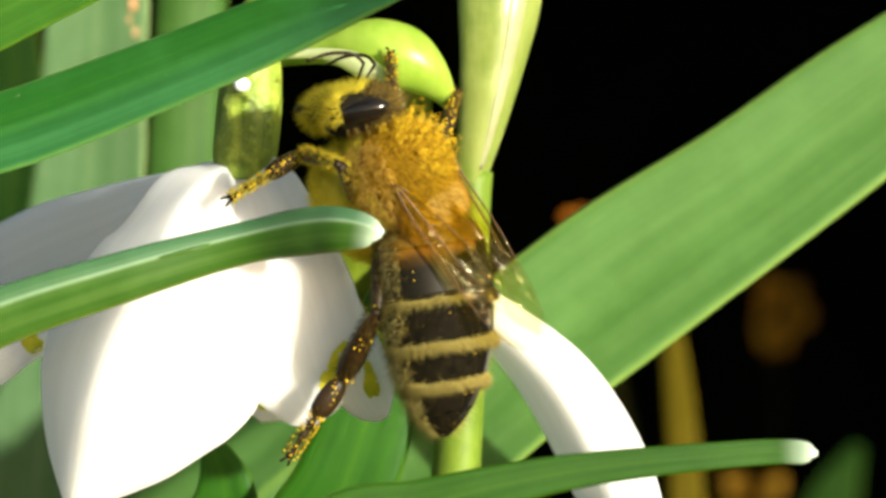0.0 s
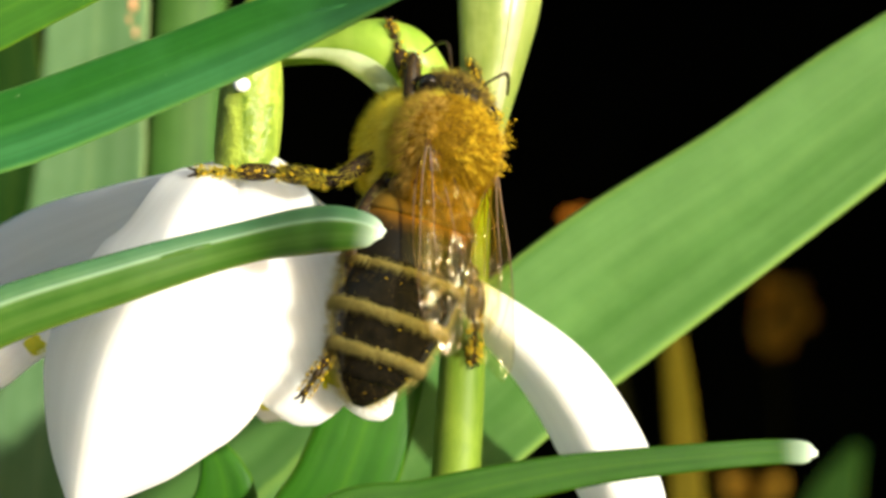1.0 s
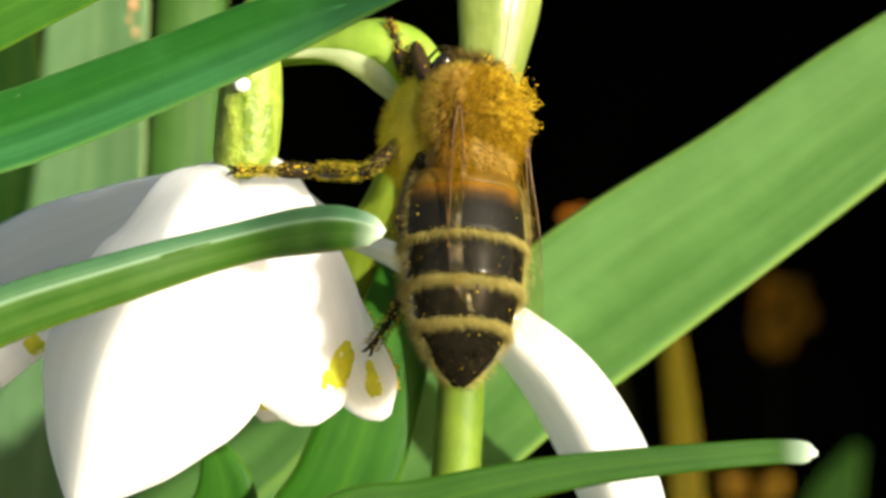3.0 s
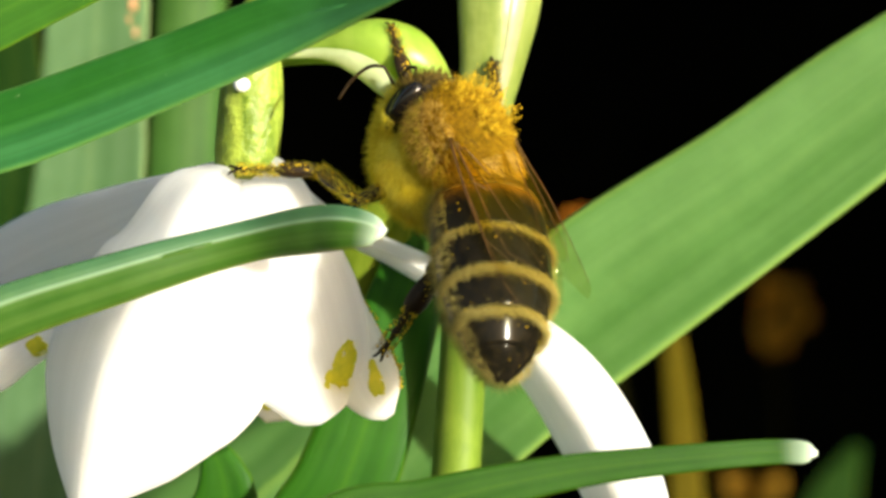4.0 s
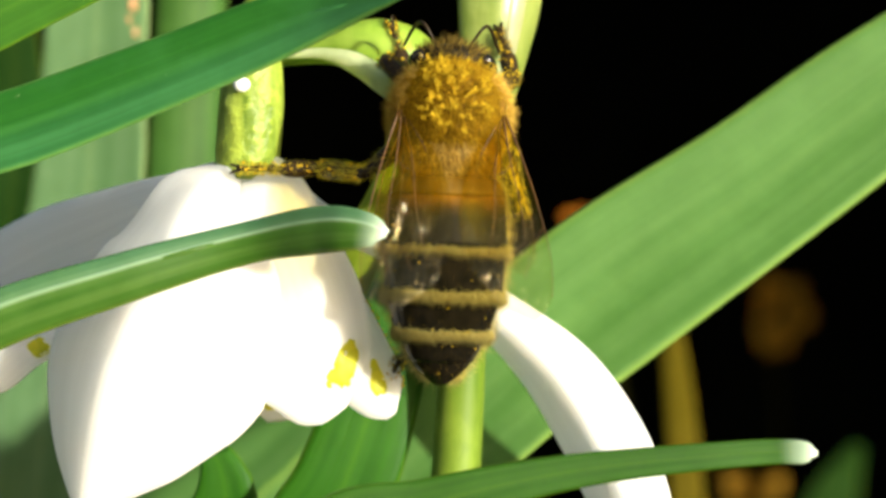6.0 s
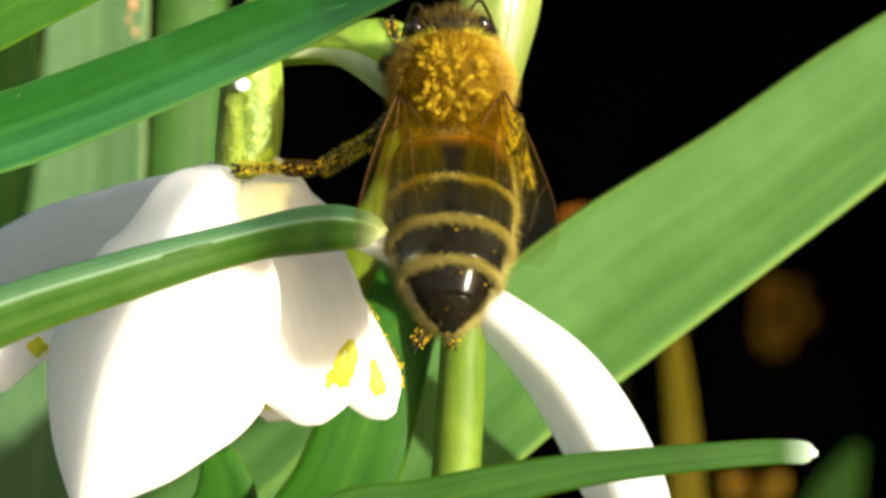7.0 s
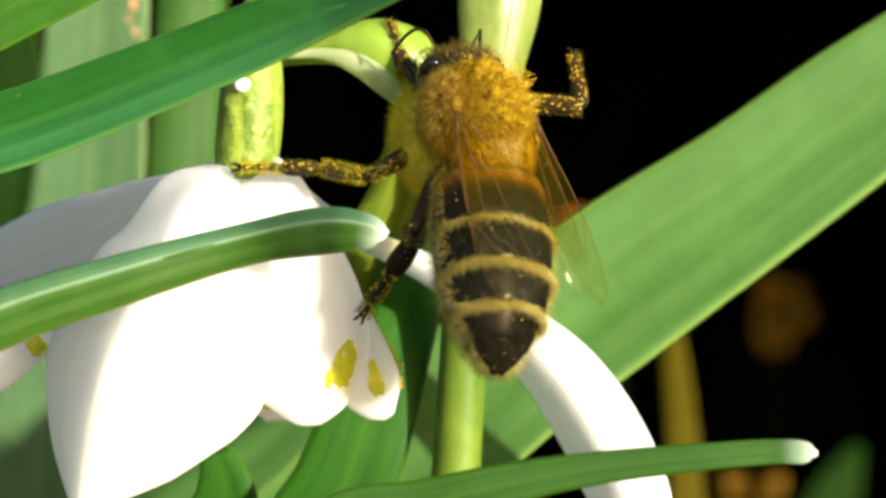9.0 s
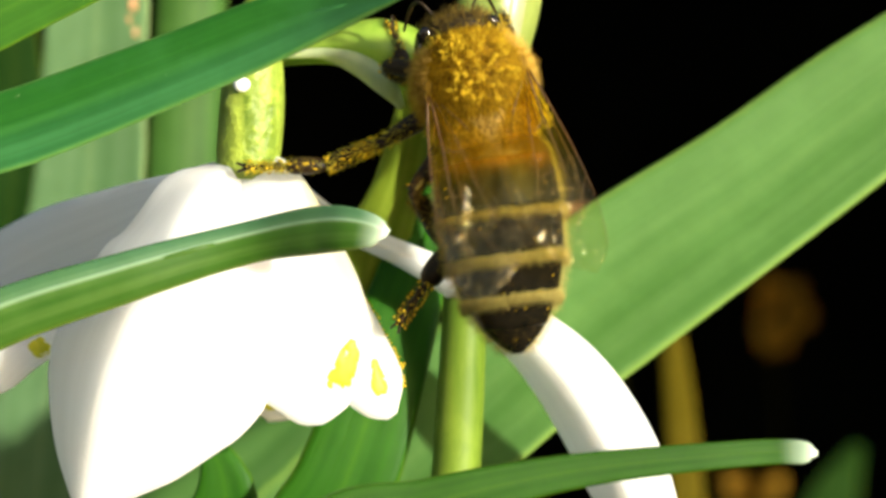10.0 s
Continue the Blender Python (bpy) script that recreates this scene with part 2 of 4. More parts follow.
def grid_faces(rows, cols, closed, base=0):
    fs = []
    for i in range(rows - 1):
        for j in range(cols if closed else cols - 1):
            k = (j + 1) % cols
            fs.append((base + i * cols + j, base + i * cols + k, base + (i + 1) * cols + k, base + (i + 1) * cols + j))
    return fs


def loft(rings, caps=True, uvs=None):
    """Verts and faces of a closed skin over rings of equal count."""
    rows, cols = len(rings), len(rings[0])
    verts = np.array(rings, float).reshape(-1, 3)
    faces = grid_faces(rows, cols, True)
    if caps:
        faces.append(tuple(reversed(range(cols))))
        faces.append(tuple((rows - 1) * cols + j for j in range(cols)))
    return verts, faces


def joined(pieces):
    vs, fs, base = [], [], 0
    for v, f in pieces:
        vs.append(np.asarray(v, float))
        fs += [tuple(i + base for i in q) for q in f]
        base += len(v)
    return np.vstack(vs), fs


def frames_along(pts):
    """Tangents of a polyline."""
    t = np.gradient(pts, axis=0)
    return t / np.linalg.norm(t, axis=1)[:, None]


def tube(ctrl, n=24, sides=14, squash=1.0, face=(0, -1, 0)):
    """ctrl rows: x, y, z, radius."""
    c = curve_points(ctrl, n)
    tan = frames_along(c[:, :3])
    a = -np.linspace(0, 2 * math.pi, sides, endpoint=False)
    rings = []
    for p, t in zip(c, tan):
        s = np.cross(t, face)
        s /= np.linalg.norm(s)
        u = np.cross(s, t)
        rings.append([p[:3] + max(p[3], 0.01) * (s * math.cos(q) + u * squash * math.sin(q)) for q in a])
    return loft(rings)


def blade(ctrl, n=48, thick=0.7, channel=0.25, face=(0, -1, 0), face_end=None, wave=0.0, fold=None, cols=20, ribbed=False):
    """Strap leaf or petal. ctrl rows: x, y, z, half width. face: the side that its front looks to. channel: depth of its trough, in half widths."""
    c = curve_points(ctrl, n)
    tan = frames_along(c[:, :3])
    f0 = np.array(face, float)
    f1 = np.array(face_end if face_end else face, float)
    length = np.concatenate([[0], np.cumsum(np.linalg.norm(np.diff(c[:, :3], axis=0), axis=1))])
    rings, uvs, ridge = [], [], []
    for i, (p, t) in enumerate(zip(c, tan)):
        w = max(p[3], 0.03)
        s_at = i / (n - 1)
        f = f0 * (1 - s_at) + f1 * s_at
        f = f - t * np.dot(f, t)
        f /= np.linalg.norm(f)
        s = np.cross(f, t)
        th = min(thick, w * 0.9) / 2
        ring = []
        for j in range(cols):
            q = 2 * math.pi * j / cols
            u = math.cos(q)
            u = math.copysign(abs(u) ** 0.8, u)
            edge = math.sin(q)
            v = math.copysign(abs(edge) ** 0.75, edge) * th + channel * w * (u * u - 0.35)
            v += wave * math.sin(length[i] * 0.9 + 1.3 * u) * u
            if fold and u < 0:
                v = (v - channel * w * (u * u - 0.35)) - channel * w * 0.35 - fold[1] * w * fold[0] * abs(u) ** 1.1
            ring.append(p[:3] + s * (u * w * (fold[0] if fold and u < 0 else 1.0)) + f * v)
            uvs.append((0.5 + u * 0.5, length[i] + (100 if edge < 0 else 0)))
        rings.append(ring)
        ridge.append((*(p[:3] + f * (th - channel * w * 0.35 - 0.1)), min(0.16, w * 0.2)))
    v, fc = loft(rings)
    return (v, fc, uvs, ridge) if ribbed else (v, fc, uvs)


def hairs(points, normals, lean, length, width, seed, spread=0.35, curl=0.0):
    """Thin three-sided hairs on points. lean: the way along which they are combed."""
    rng = np.random.default_rng(seed)
    p = np.asarray(points, float)
    d = np.asarray(normals, float) + np.asarray(lean, float) + rng.normal(0, spread, p.shape)
    d /= np.linalg.norm(d, axis=1)[:, None]
    side = np.cross(d, rng.normal(0, 1, p.shape))
    side /= np.linalg.norm(side, axis=1)[:, None]
    other = np.cross(d, side)
    size = length * rng.uniform(0.55, 1.25, (len(p), 1))
    w = width
    base = p - d * 0.04
    v = np.stack([base + side * w, base - side * w * 0.5 + other * w * 0.87, base - side * w * 0.5 - other * w * 0.87, p + d * size], axis=1).reshape(-1, 3)
    f = []
    for k in range(len(p)):
        b = 4 * k
        f += [(b, b + 1, b + 3), (b + 1, b + 2, b + 3), (b + 2, b, b + 3)]
    return v, f


def ellipsoid(centre, semi, rows=18, cols=26, axis=0):
    """Closed ellipsoid; its poles lie on the given axis."""
    v, f = [], []
    for i in range(rows + 1):
        a = math.pi * i / rows
        for j in range(cols):
            b = 2 * math.pi * j / cols
            q = [math.sin(a) * math.cos(b), math.sin(a) * math.sin(b)]
            q.insert(axis, math.cos(a))
            v.append([centre[k] + semi[k] * q[k] for k in range(3)])
    for i in range(rows):
        for j in range(cols):
            k = (j + 1) % cols
            q = (i * cols + j, i * cols + k, (i + 1) * cols + k, (i + 1) * cols + j)
            f.append(q if axis != 1 else tuple(reversed(q)))
    return np.array(v), f


def scattered(centre, semi, count, seed, keep=None):
    """Points and normals spread over an ellipsoid."""
    rng = np.random.default_rng(seed)
    q = rng.normal(0, 1, (count * 2, 3))
    q /= np.linalg.norm(q, axis=1)[:, None]
    if keep is not None:
        q = q[keep(q)]
    q = q[:count]
    n = q / np.array(semi)
    n /= np.linalg.norm(n, axis=1)[:, None]
    return np.array(centre) + q * np.array(semi), n


def grains(points, size, seed):
    """Small uneven octahedral grains."""
    rng = np.random.default_rng(seed)
    o = np.array([(1, 0, 0), (-1, 0, 0), (0, 1, 0), (0, -1, 0), (0, 0, 1), (0, 0, -1)], float)
    tri = [(0, 2, 4), (2, 1, 4), (1, 3, 4), (3, 0, 4), (2, 0, 5), (1, 2, 5), (3, 1, 5), (0, 3, 5)]
    v, f = [], []
    for k, p in enumerate(points):
        s = size * rng.uniform(0.5, 1.3)
        v.append(p + o * s * rng.uniform(0.7, 1.2, (6, 1)))
        f += [tuple(i + 6 * k for i in t) for t in tri]
    return np.vstack(v), f


# ---- setting: ground and the added black backdrop behind the clump ----
GROUND = -115.0


def build_ground():
    n, size = 40, 40000.0
    xs = np.sinh(np.linspace(-6, 6, n)) / math.sinh(6) * size
    v = [(x, y, GROUND + (1.5 * noise.noise(Vector((x * 0.05, y * 0.05, 0))) if abs(x) < 300 and abs(y) < 300 else 0)) for x in xs for y in xs]
    ob = part("ground", mesh_of("ground", v, grid_faces(n, n, False)), SOIL)
    tagged(ob, "dark bare garden soil in shade", "ground", kind="structure")


def shrub_point(a, e, size, seed):
    """A point on the uneven dome of the shrub: a round the upright axis, e from the soil to the top."""
    q = Vector((math.cos(a) * math.cos(e) * size[0], math.sin(a) * math.cos(e) * size[1], math.sin(e) * size[2]))
    swell = 1.0 + 0.10 * noise.noise(q * 0.012 + Vector((seed, 0, 0))) + 0.05 * noise.noise(q * 0.04 + Vector((0, seed, 0)))
    return q * swell + Vector((0, 330, GROUND - 3))


def build_added_shrub():
    """Added shrub, coloured near black for shade and hollow towards the flowers: an outer and an inner skin joined
    round the mouth.
    """
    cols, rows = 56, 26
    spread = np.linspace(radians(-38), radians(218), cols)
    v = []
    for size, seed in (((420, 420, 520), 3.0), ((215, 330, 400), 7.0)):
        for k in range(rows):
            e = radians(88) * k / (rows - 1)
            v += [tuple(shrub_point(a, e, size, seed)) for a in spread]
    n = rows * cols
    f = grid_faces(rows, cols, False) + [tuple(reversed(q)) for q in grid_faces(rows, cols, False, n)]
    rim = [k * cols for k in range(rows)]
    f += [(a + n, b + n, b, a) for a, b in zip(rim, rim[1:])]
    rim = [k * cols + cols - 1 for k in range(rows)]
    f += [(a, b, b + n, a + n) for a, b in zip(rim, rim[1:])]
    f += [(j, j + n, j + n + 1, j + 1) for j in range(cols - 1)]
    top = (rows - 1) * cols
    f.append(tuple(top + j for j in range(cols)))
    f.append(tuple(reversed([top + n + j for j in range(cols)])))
    ob = tagged(part("backdrop", mesh_of("backdrop", v, f), BACKDROP_SHADE), "shrub shell added behind the flowers, coloured near black for shade", "backdrop", kind="structure")
    rng = np.random.default_rng(77)
    lv, lf = [], []
    for k in range(4200):
        a, e = rng.uniform(radians(-36), radians(216)), math.asin(rng.uniform(0.02, 0.99))
        p = np.array(shrub_point(a, e, (424, 424, 524), 3.0))
        out = p - np.array((0, 330, GROUND))
        out /= np.linalg.norm(out)
        d = out * rng.uniform(0.2, 0.8) + rng.normal(0, 0.6, 3)
        d /= np.linalg.norm(d)
        w = np.cross(d, rng.normal(0, 1, 3))
        w /= np.linalg.norm(w)
        up = np.cross(w, d)
        ln = rng.uniform(14, 26)
        b = len(lv)
        lv += [p - d * 2, p + d * ln * 0.45 + w * ln * 0.24 + up * 1.5, p + d * ln, p + d * ln * 0.45 - w * ln * 0.24 + up * 1.5, p + d * ln * 0.5]
        lf += [(b, b + 1, b + 4), (b + 1, b + 2, b + 4), (b + 2, b + 3, b + 4), (b + 3, b, b + 4)]
    part("shrub_leaves", mesh_of("shrub_leaves", lv, lf), SHRUB, ob, "small dark leaves of the added shrub", "stuff")


build_ground()
build_added_shrub()


# ---- snowdrop leaves ----
def leaf(ctrl, material, label, **shape):
    base = np.array(ctrl[0][:3])
    tip = shape.pop("tip", 0)
    v, f, uv, ridge = blade(ctrl, ribbed=True, **shape)
    ob = tagged(new("snowdrop_leaf"), label, "leaf", "snowdrop leaves")
    ob.location = mm(*base)
    me = mesh_of("blade", v - base, f, uv)
    if tip:
        rows, cols = len(ridge), shape.get("cols", 20)
        mid = np.array([q[:3] for q in ridge])
        left = np.linalg.norm(mid - mid[-1], axis=1)
        fade = 0.55 * np.clip(1.1 - left / (1.6 * tip), 0, 1) ** 1.5
        me.attributes.new("pale", "FLOAT", "POINT").data.foreach_set("value", np.repeat(fade, cols).astype(np.float32))
    part("blade", me, material, ob)
    step = max(1, len(ridge) // 16)
    rib = [(*(np.array(q[:3]) - base), q[3]) for q in ridge[1:-30 if tip else -3:step]]
    rv, rf = tube(rib, 60, 6, 0.6)
    part("midrib", mesh_of("midrib", rv, rf, [(0.3, 0.2 * (k // 6)) for k in range(len(rv))]), material, ob, "faint raised midrib")
    if tip:
        # hooded pale tip, a sheath just proud of the blade's end
        n, cols = len(ridge), shape.get("cols", 20)
        c = np.array(v).reshape(n, cols, 3)[-3:]
        mid = c.mean(axis=1, keepdims=True)
        grow = 1.0 + 0.06 * np.linspace(0.2, 1, 3)[:, None, None]
        cap = mid + (c - mid) * grow
        ends = np.gradient(mid[:, 0, :], axis=0)[-1]
        cap[-1] += ends / np.linalg.norm(ends) * 0.12
        part("tip", mesh_of("tip", *loft((cap - base).tolist())), TIP, ob, "whitish hooded tip")
    return ob


# long leaf that crosses in front of the ovary
leaf([(-46, -2, GROUND - 2, 1.2), (-34, -5, -50, 1.5), (-21.72, -2.5, 2.16, 1.52), (-15.29, -2.5, 3.92, 1.48), (-9.37, -3.2, 6.06, 1.33), (-5.06, -4.2, 7.68, 1.16), (-3.5, -5, 8, 0.8), (-2.33, -6, 8.22, 0.45), (-1.47, -6.8, 8.37, 0.2), (-1.15, -7.1, 8.44, 0.06)],
     LEAF_BLUE, "long blue-green snowdrop leaf leaning across the flower stalk", thick=0.6, channel=0.18, face=(0.1, -1, 0.35))
# leaf at the upper corner, partly out of view
leaf([(-40, 4, GROUND - 2, 1.2), (-33, 4, -30, 1.6), (-21.3, 2, 5.73, 1.6), (-15.99, 2, 8.49, 1.3), (-11.91, 2, 10.42, 1.1), (-5.79, 2, 13.48, 0.3)],
     LEAF, "blue-green snowdrop leaf with a smooth pale rim", thick=0.6, channel=0.2, face=(0.1, -1, 0.2))
# short leaf whose hooded tip reaches over the flower
SHORT_LEAF = leaf([(-34, -3, GROUND - 2, 1.0), (-26, -3.5, -44.66, 0.96), (-20.17, -3.4, -5.1, 0.81), (-16.34, -3.2, -2.53, 0.74), (-11.35, -2.7, -0.81, 0.64), (-6.93, -2.1, 0.41, 0.53), (-4.7, -3.3, 0.83, 0.59), (-3.53, -4.1, 0.89, 0.55), (-2.75, -4.4, 0.78, 0.45), (-2.4, -4.5, 0.66, 0.37), (-2.22, -4.5, 0.58, 0.26), (-2.13, -4.5, 0.53, 0.1)],
     LEAF_KEELED, "short snowdrop leaf with a pale hooded tip over the flower", n=150, thick=0.7, channel=0.2, face=(0.1, -1, 0.3), fold=(1.7, 0.3), tip=0.6)
# low leaf with a white tip in front of the drooping petal
leaf([(-16, -7, GROUND - 2, 1.0), (-9, -8, -45, 1.3), (-4.12, -8, -9.55, 1), (-0.44, -7.5, -8.36, 0.85), (4.02, -7, -7.38, 0.6), (8.71, -6.5, -6.88, 0.46), (11.2, -6, -6.75, 0.42), (11.99, -6, -6.77, 0.38), (12.22, -6, -6.77, 0.28), (12.35, -6, -6.79, 0.08)],
     LEAF_OLIVE, "narrow snowdrop leaf with a white tip, leaning across a petal", n=160, thick=0.7, channel=0.3, face=(0.1, -1, 0.2), tip=0.7)
# broad leaf rising behind the bee
leaf([(-12, 6, GROUND - 2, 2.0), (-12, 8, -55, 2.6), (-3.29, 11, -11.52, 2.7), (1.39, 12, -5.89, 3.15), (6.69, 13, -1.63, 3.32), (12.47, 14, 2.3, 3.03), (18.03, 15, 6.3, 2.86), (25.89, 16, 11.39, 2.2), (34.01, 16, 16.26, 0.4)],
     LEAF_PALE, "broad pale green snowdrop leaf rising behind the bee", n=70, thick=0.7, channel=0.2, face=(-0.1, -1, 0.25))
# dark leaf below the bee; its shade is put into the colour
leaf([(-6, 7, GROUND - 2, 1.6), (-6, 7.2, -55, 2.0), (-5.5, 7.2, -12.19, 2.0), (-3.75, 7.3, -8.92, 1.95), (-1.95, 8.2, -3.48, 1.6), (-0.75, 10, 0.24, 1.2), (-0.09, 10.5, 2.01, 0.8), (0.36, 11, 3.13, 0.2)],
     LEAF_DEEP_SHADE, "dark green snowdrop leaf below the bee, shade put into its colour", thick=0.7, channel=0.08, face=(0.05, -1, 0))
# yellow-green leaf behind the bee
leaf([(-4, 14, GROUND - 2, 1.0), (-4, 14, -55, 0.8), (-2.83, 14, -11.83, 0.55), (-3.25, 12.8, -7.2, 0.6), (-3.38, 11.2, -3.54, 1.25), (-2.83, 9.8, -0.42, 1.35), (-1.79, 8.9, 2.2, 1), (-1.26, 8.5, 4.36, 0.82), (-1, 8.3, 6.3, 0.58), (-0.87, 8.2, 7.81, 0.15)],
     LEAF_LIME, "yellow-green snowdrop leaf curving up behind the bee", thick=0.6, channel=-0.2, face=(0.25, -1, 0.1))
# upright pale leaf on the flower's far side
TALL_LEAF = leaf([(-23, 34, GROUND - 2, 2.2), (-21.11, 34, -58.03, 2.54), (-19.4, 34, -13.64, 2.43), (-18.46, 34, -4.26, 2.54), (-16.87, 34, 2.44, 2.64), (-16.51, 34, 8.59, 2.48), (-16.24, 34, 13.95, 2.33), (-15.65, 34, 25.22, 0.53)],
     LEAF_GREY, "tall pale green snowdrop leaf with reddish spots, standing upright", thick=0.7, channel=0.2)
leaf([(-14, 40, GROUND - 2, 2.0), (-13.02, 40, -59.69, 2.39), (-13.56, 40, -12.85, 2.06), (-12.99, 40, -1.65, 1.95), (-12.57, 40, 8.15, 1.84), (-12.3, 40, 14.59, 1.63), (-12.16, 40, 23.55, 0.43)],
     LEAF_MID, "mid-green snowdrop leaf standing upright", thick=0.7, channel=-0.2, face=(0.3, -1, 0))
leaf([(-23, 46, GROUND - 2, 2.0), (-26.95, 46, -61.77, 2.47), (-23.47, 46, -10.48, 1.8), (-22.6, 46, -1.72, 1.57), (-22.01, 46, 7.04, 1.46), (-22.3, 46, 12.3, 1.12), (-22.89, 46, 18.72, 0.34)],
     LEAF_SHADED, "narrow snowdrop leaf with shade put into its dark colour", thick=0.7, channel=0.2)
RUST = plain_material("rust_spot", (0.32, 0.10, 0.03), (0.62, 0.42, 0.24), 1800.0, 0.8, 0.1, 0.5, 0.00008)
for spot, semi in (((-14.65, 33.75, 11.58), (0.24, 0.2, 0.42)), ((-14.53, 33.75, 10.24), (0.2, 0.18, 0.34)), ((-14.85, 33.75, 10.85), (0.12, 0.16, 0.2))):
    place = tuple(a - b for a, b in zip(spot, (-23, 34, GROUND - 2)))
    part("spot", mesh_of("spot", *ellipsoid(place, semi, 10, 14)), RUST, TALL_LEAF, "withered reddish spot")
# low leaves below the flower
leaf([(-14, 32, GROUND - 2, 2.0), (-14, 32, -55, 2.2), (-13.83, 32, -13.7, 2.1), (-10.4, 32, -10.8, 2.1), (-7.5, 32, -8.42, 1.9), (-4.86, 32, -5.78, 1.3), (-2.75, 32, -3.67, 0.3)],
     LEAF_PALE, "green snowdrop leaf under the white flower", thick=0.7, channel=0.2, face=(-0.4, -1, 0.3))
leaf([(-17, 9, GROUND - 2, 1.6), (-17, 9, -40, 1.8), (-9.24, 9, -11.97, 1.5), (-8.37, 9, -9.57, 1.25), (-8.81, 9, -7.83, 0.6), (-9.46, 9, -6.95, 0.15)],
     LEAF_DEEP_SHADE, "small dark green snowdrop leaf under the flower", thick=0.7, channel=0.15, face=(0, -1, 0))
leaf([(-9, 38, GROUND - 2, 2.6), (-9, 38, -55, 3.0), (-8.39, 38, -14.32, 3.7), (-7.29, 38, -9.91, 3.5), (-6.18, 38, -3.28, 2.8), (-5.63, 38, 0.58, 0.6)],
     LEAF_PALE, "broad pale snowdrop leaf near the soil", thick=0.7, channel=0.15)


# ---- the snowdrop: scape, spathe, flower ----
plant = tagged(new("snowdrop"), "white snowdrop in bloom on a pale green scape", "flower")
plant.location = mm(1.5, 6.5, GROUND)


def plant_part(name, vf, material, parent=None, label="", uv=None):
    """A part of the plant given in world millimetres."""
    v = np.asarray(vf[0], float) - np.array((1.5, 6.5, GROUND))
    return part(name, mesh_of(name, v, vf[1], uv), material, parent or plant, label)


plant_part("scape", tube([(1.5, 6.5, GROUND - 2, 1.5), (0.6, 6.5, -60, 1.2), (0.34, 6.5, -11.05, 0.95), (0.6, 6.5, -6.79, 0.9), (0.81, 6.5, -2.53, 0.85), (1.02, 6.5, 2.15, 0.8), (1.15, 6.5, 3, 0.75)], 40), STEM, label="yellow-green round scape")
v, f, uv = blade([(1.02, 6.3, 1.93, 0.75), (1.22, 6, 2.99, 0.85), (1.65, 5.7, 4.67, 1.1), (2.12, 5.6, 6.99, 1.5), (2.48, 5.6, 9.31, 1.9), (2.7, 6, 11.89, 1.8), (2.9, 6, 14.86, 0.6)], n=40, thick=0.6, channel=-0.3, face=(0.15, -1, 0), fold=(0.72, 0.8))
plant_part("neck", tube([(0.94, 6.6, 1.73, 0.6), (1.12, 6.9, 3.22, 0.7), (1.55, 7.1, 5.57, 0.75), (1.95, 7.2, 8.14, 0.8), (2.2, 7.3, 10.7, 0.8), (2.4, 7.4, 12.43, 0.4)], 30), STEM, label="green upper scape beside the sheath")
plant_part("spathe", (v, f), SHEATH, label="bright yellow-green sheathing spathe", uv=uv)
v, f, uv = blade([(1.37, 5.75, 2.99, 0.13), (1.86, 5.4, 4.67, 0.2), (2.4, 5.3, 6.99, 0.28), (2.82, 5.27, 9.31, 0.34), (3.03, 5.7, 11.89, 0.32), (3.1, 5.8, 14.5, 0.1)], n=36, thick=0.14, channel=-0.1, face=(0.6, -1, 0))
plant_part("spathe_margin", (v, f), CREAM, label="papery cream strip between the spathe's green keels", uv=uv)
v, f, uv = blade([(-6.59, 5, 6.95, 0.25), (-5.31, 4.5, 7.34, 0.5), (-3.93, 4, 7.59, 0.8), (-2.57, 3.5, 7.51, 1.2), (-1.28, 3.4, 7.05, 1.25), (-0.39, 3.8, 6.35, 0.85), (0.17, 4.5, 5.56, 0.4), (0.34, 5, 4.96, 0.1)], n=44, thick=0.8, channel=-0.55, face=(0, -1, 0.35))
plant_part("spathe_valve", (v, f), SPATHE, label="arched fresh green bract over the flower", uv=uv)
v, f, uv = blade([(-5.86, 3.2, 7.08, 0.14), (-4.41, 3, 7.11, 0.22), (-3.06, 2.7, 6.68, 0.42), (-2.03, 2.6, 5.87, 0.4), (-1.48, 2.8, 5.12, 0.12)], n=30, thick=0.3, channel=-0.4, face=(0, -1, -0.2))
plant_part("membrane", (v, f), MEMBRANE, label="white papery margin of the bract", uv=uv)
plant_part("pedicel", tube([(2.16, 7, 10.29, 0.5), (0.34, 6, 13.38, 0.45), (-3.44, 5, 14.09, 0.42), (-6.12, 4, 11.88, 0.42), (-6.84, 3, 8.67, 0.5), (-6.96, 3, 7.44, 0.9)], 40), STEM)

# The flower hangs from the pedicel's end and sways a little.
HANG = Vector((-6.96, 3, 7.85))
flower = plant_part("flower", tube([(-6.94, 3, 7.95, 0.55), (-6.94, 3, 7.23, 0.95), (-7, 3, 5.99, 1.14), (-7.13, 3, 4.35, 1.2), (-7.27, 3, 3.11, 1.12), (-7.33, 3, 2.53, 0.88)], 30, 20), OVARY, label="plump yellow-green ovary of the hanging flower")
flower.data.transform(Matrix.Translation((Vector((1.5, 6.5, GROUND)) - HANG) * MM))
flower.location = (HANG - Vector((1.5, 6.5, GROUND))) * MM


def tepal(name, ctrl, label, **shape):
    shape.setdefault("cols", 24)
    v, f, uv = blade(ctrl, **shape)
    return part(name, mesh_of(name, v - np.array(HANG), f, uv), PETAL, flower, label)


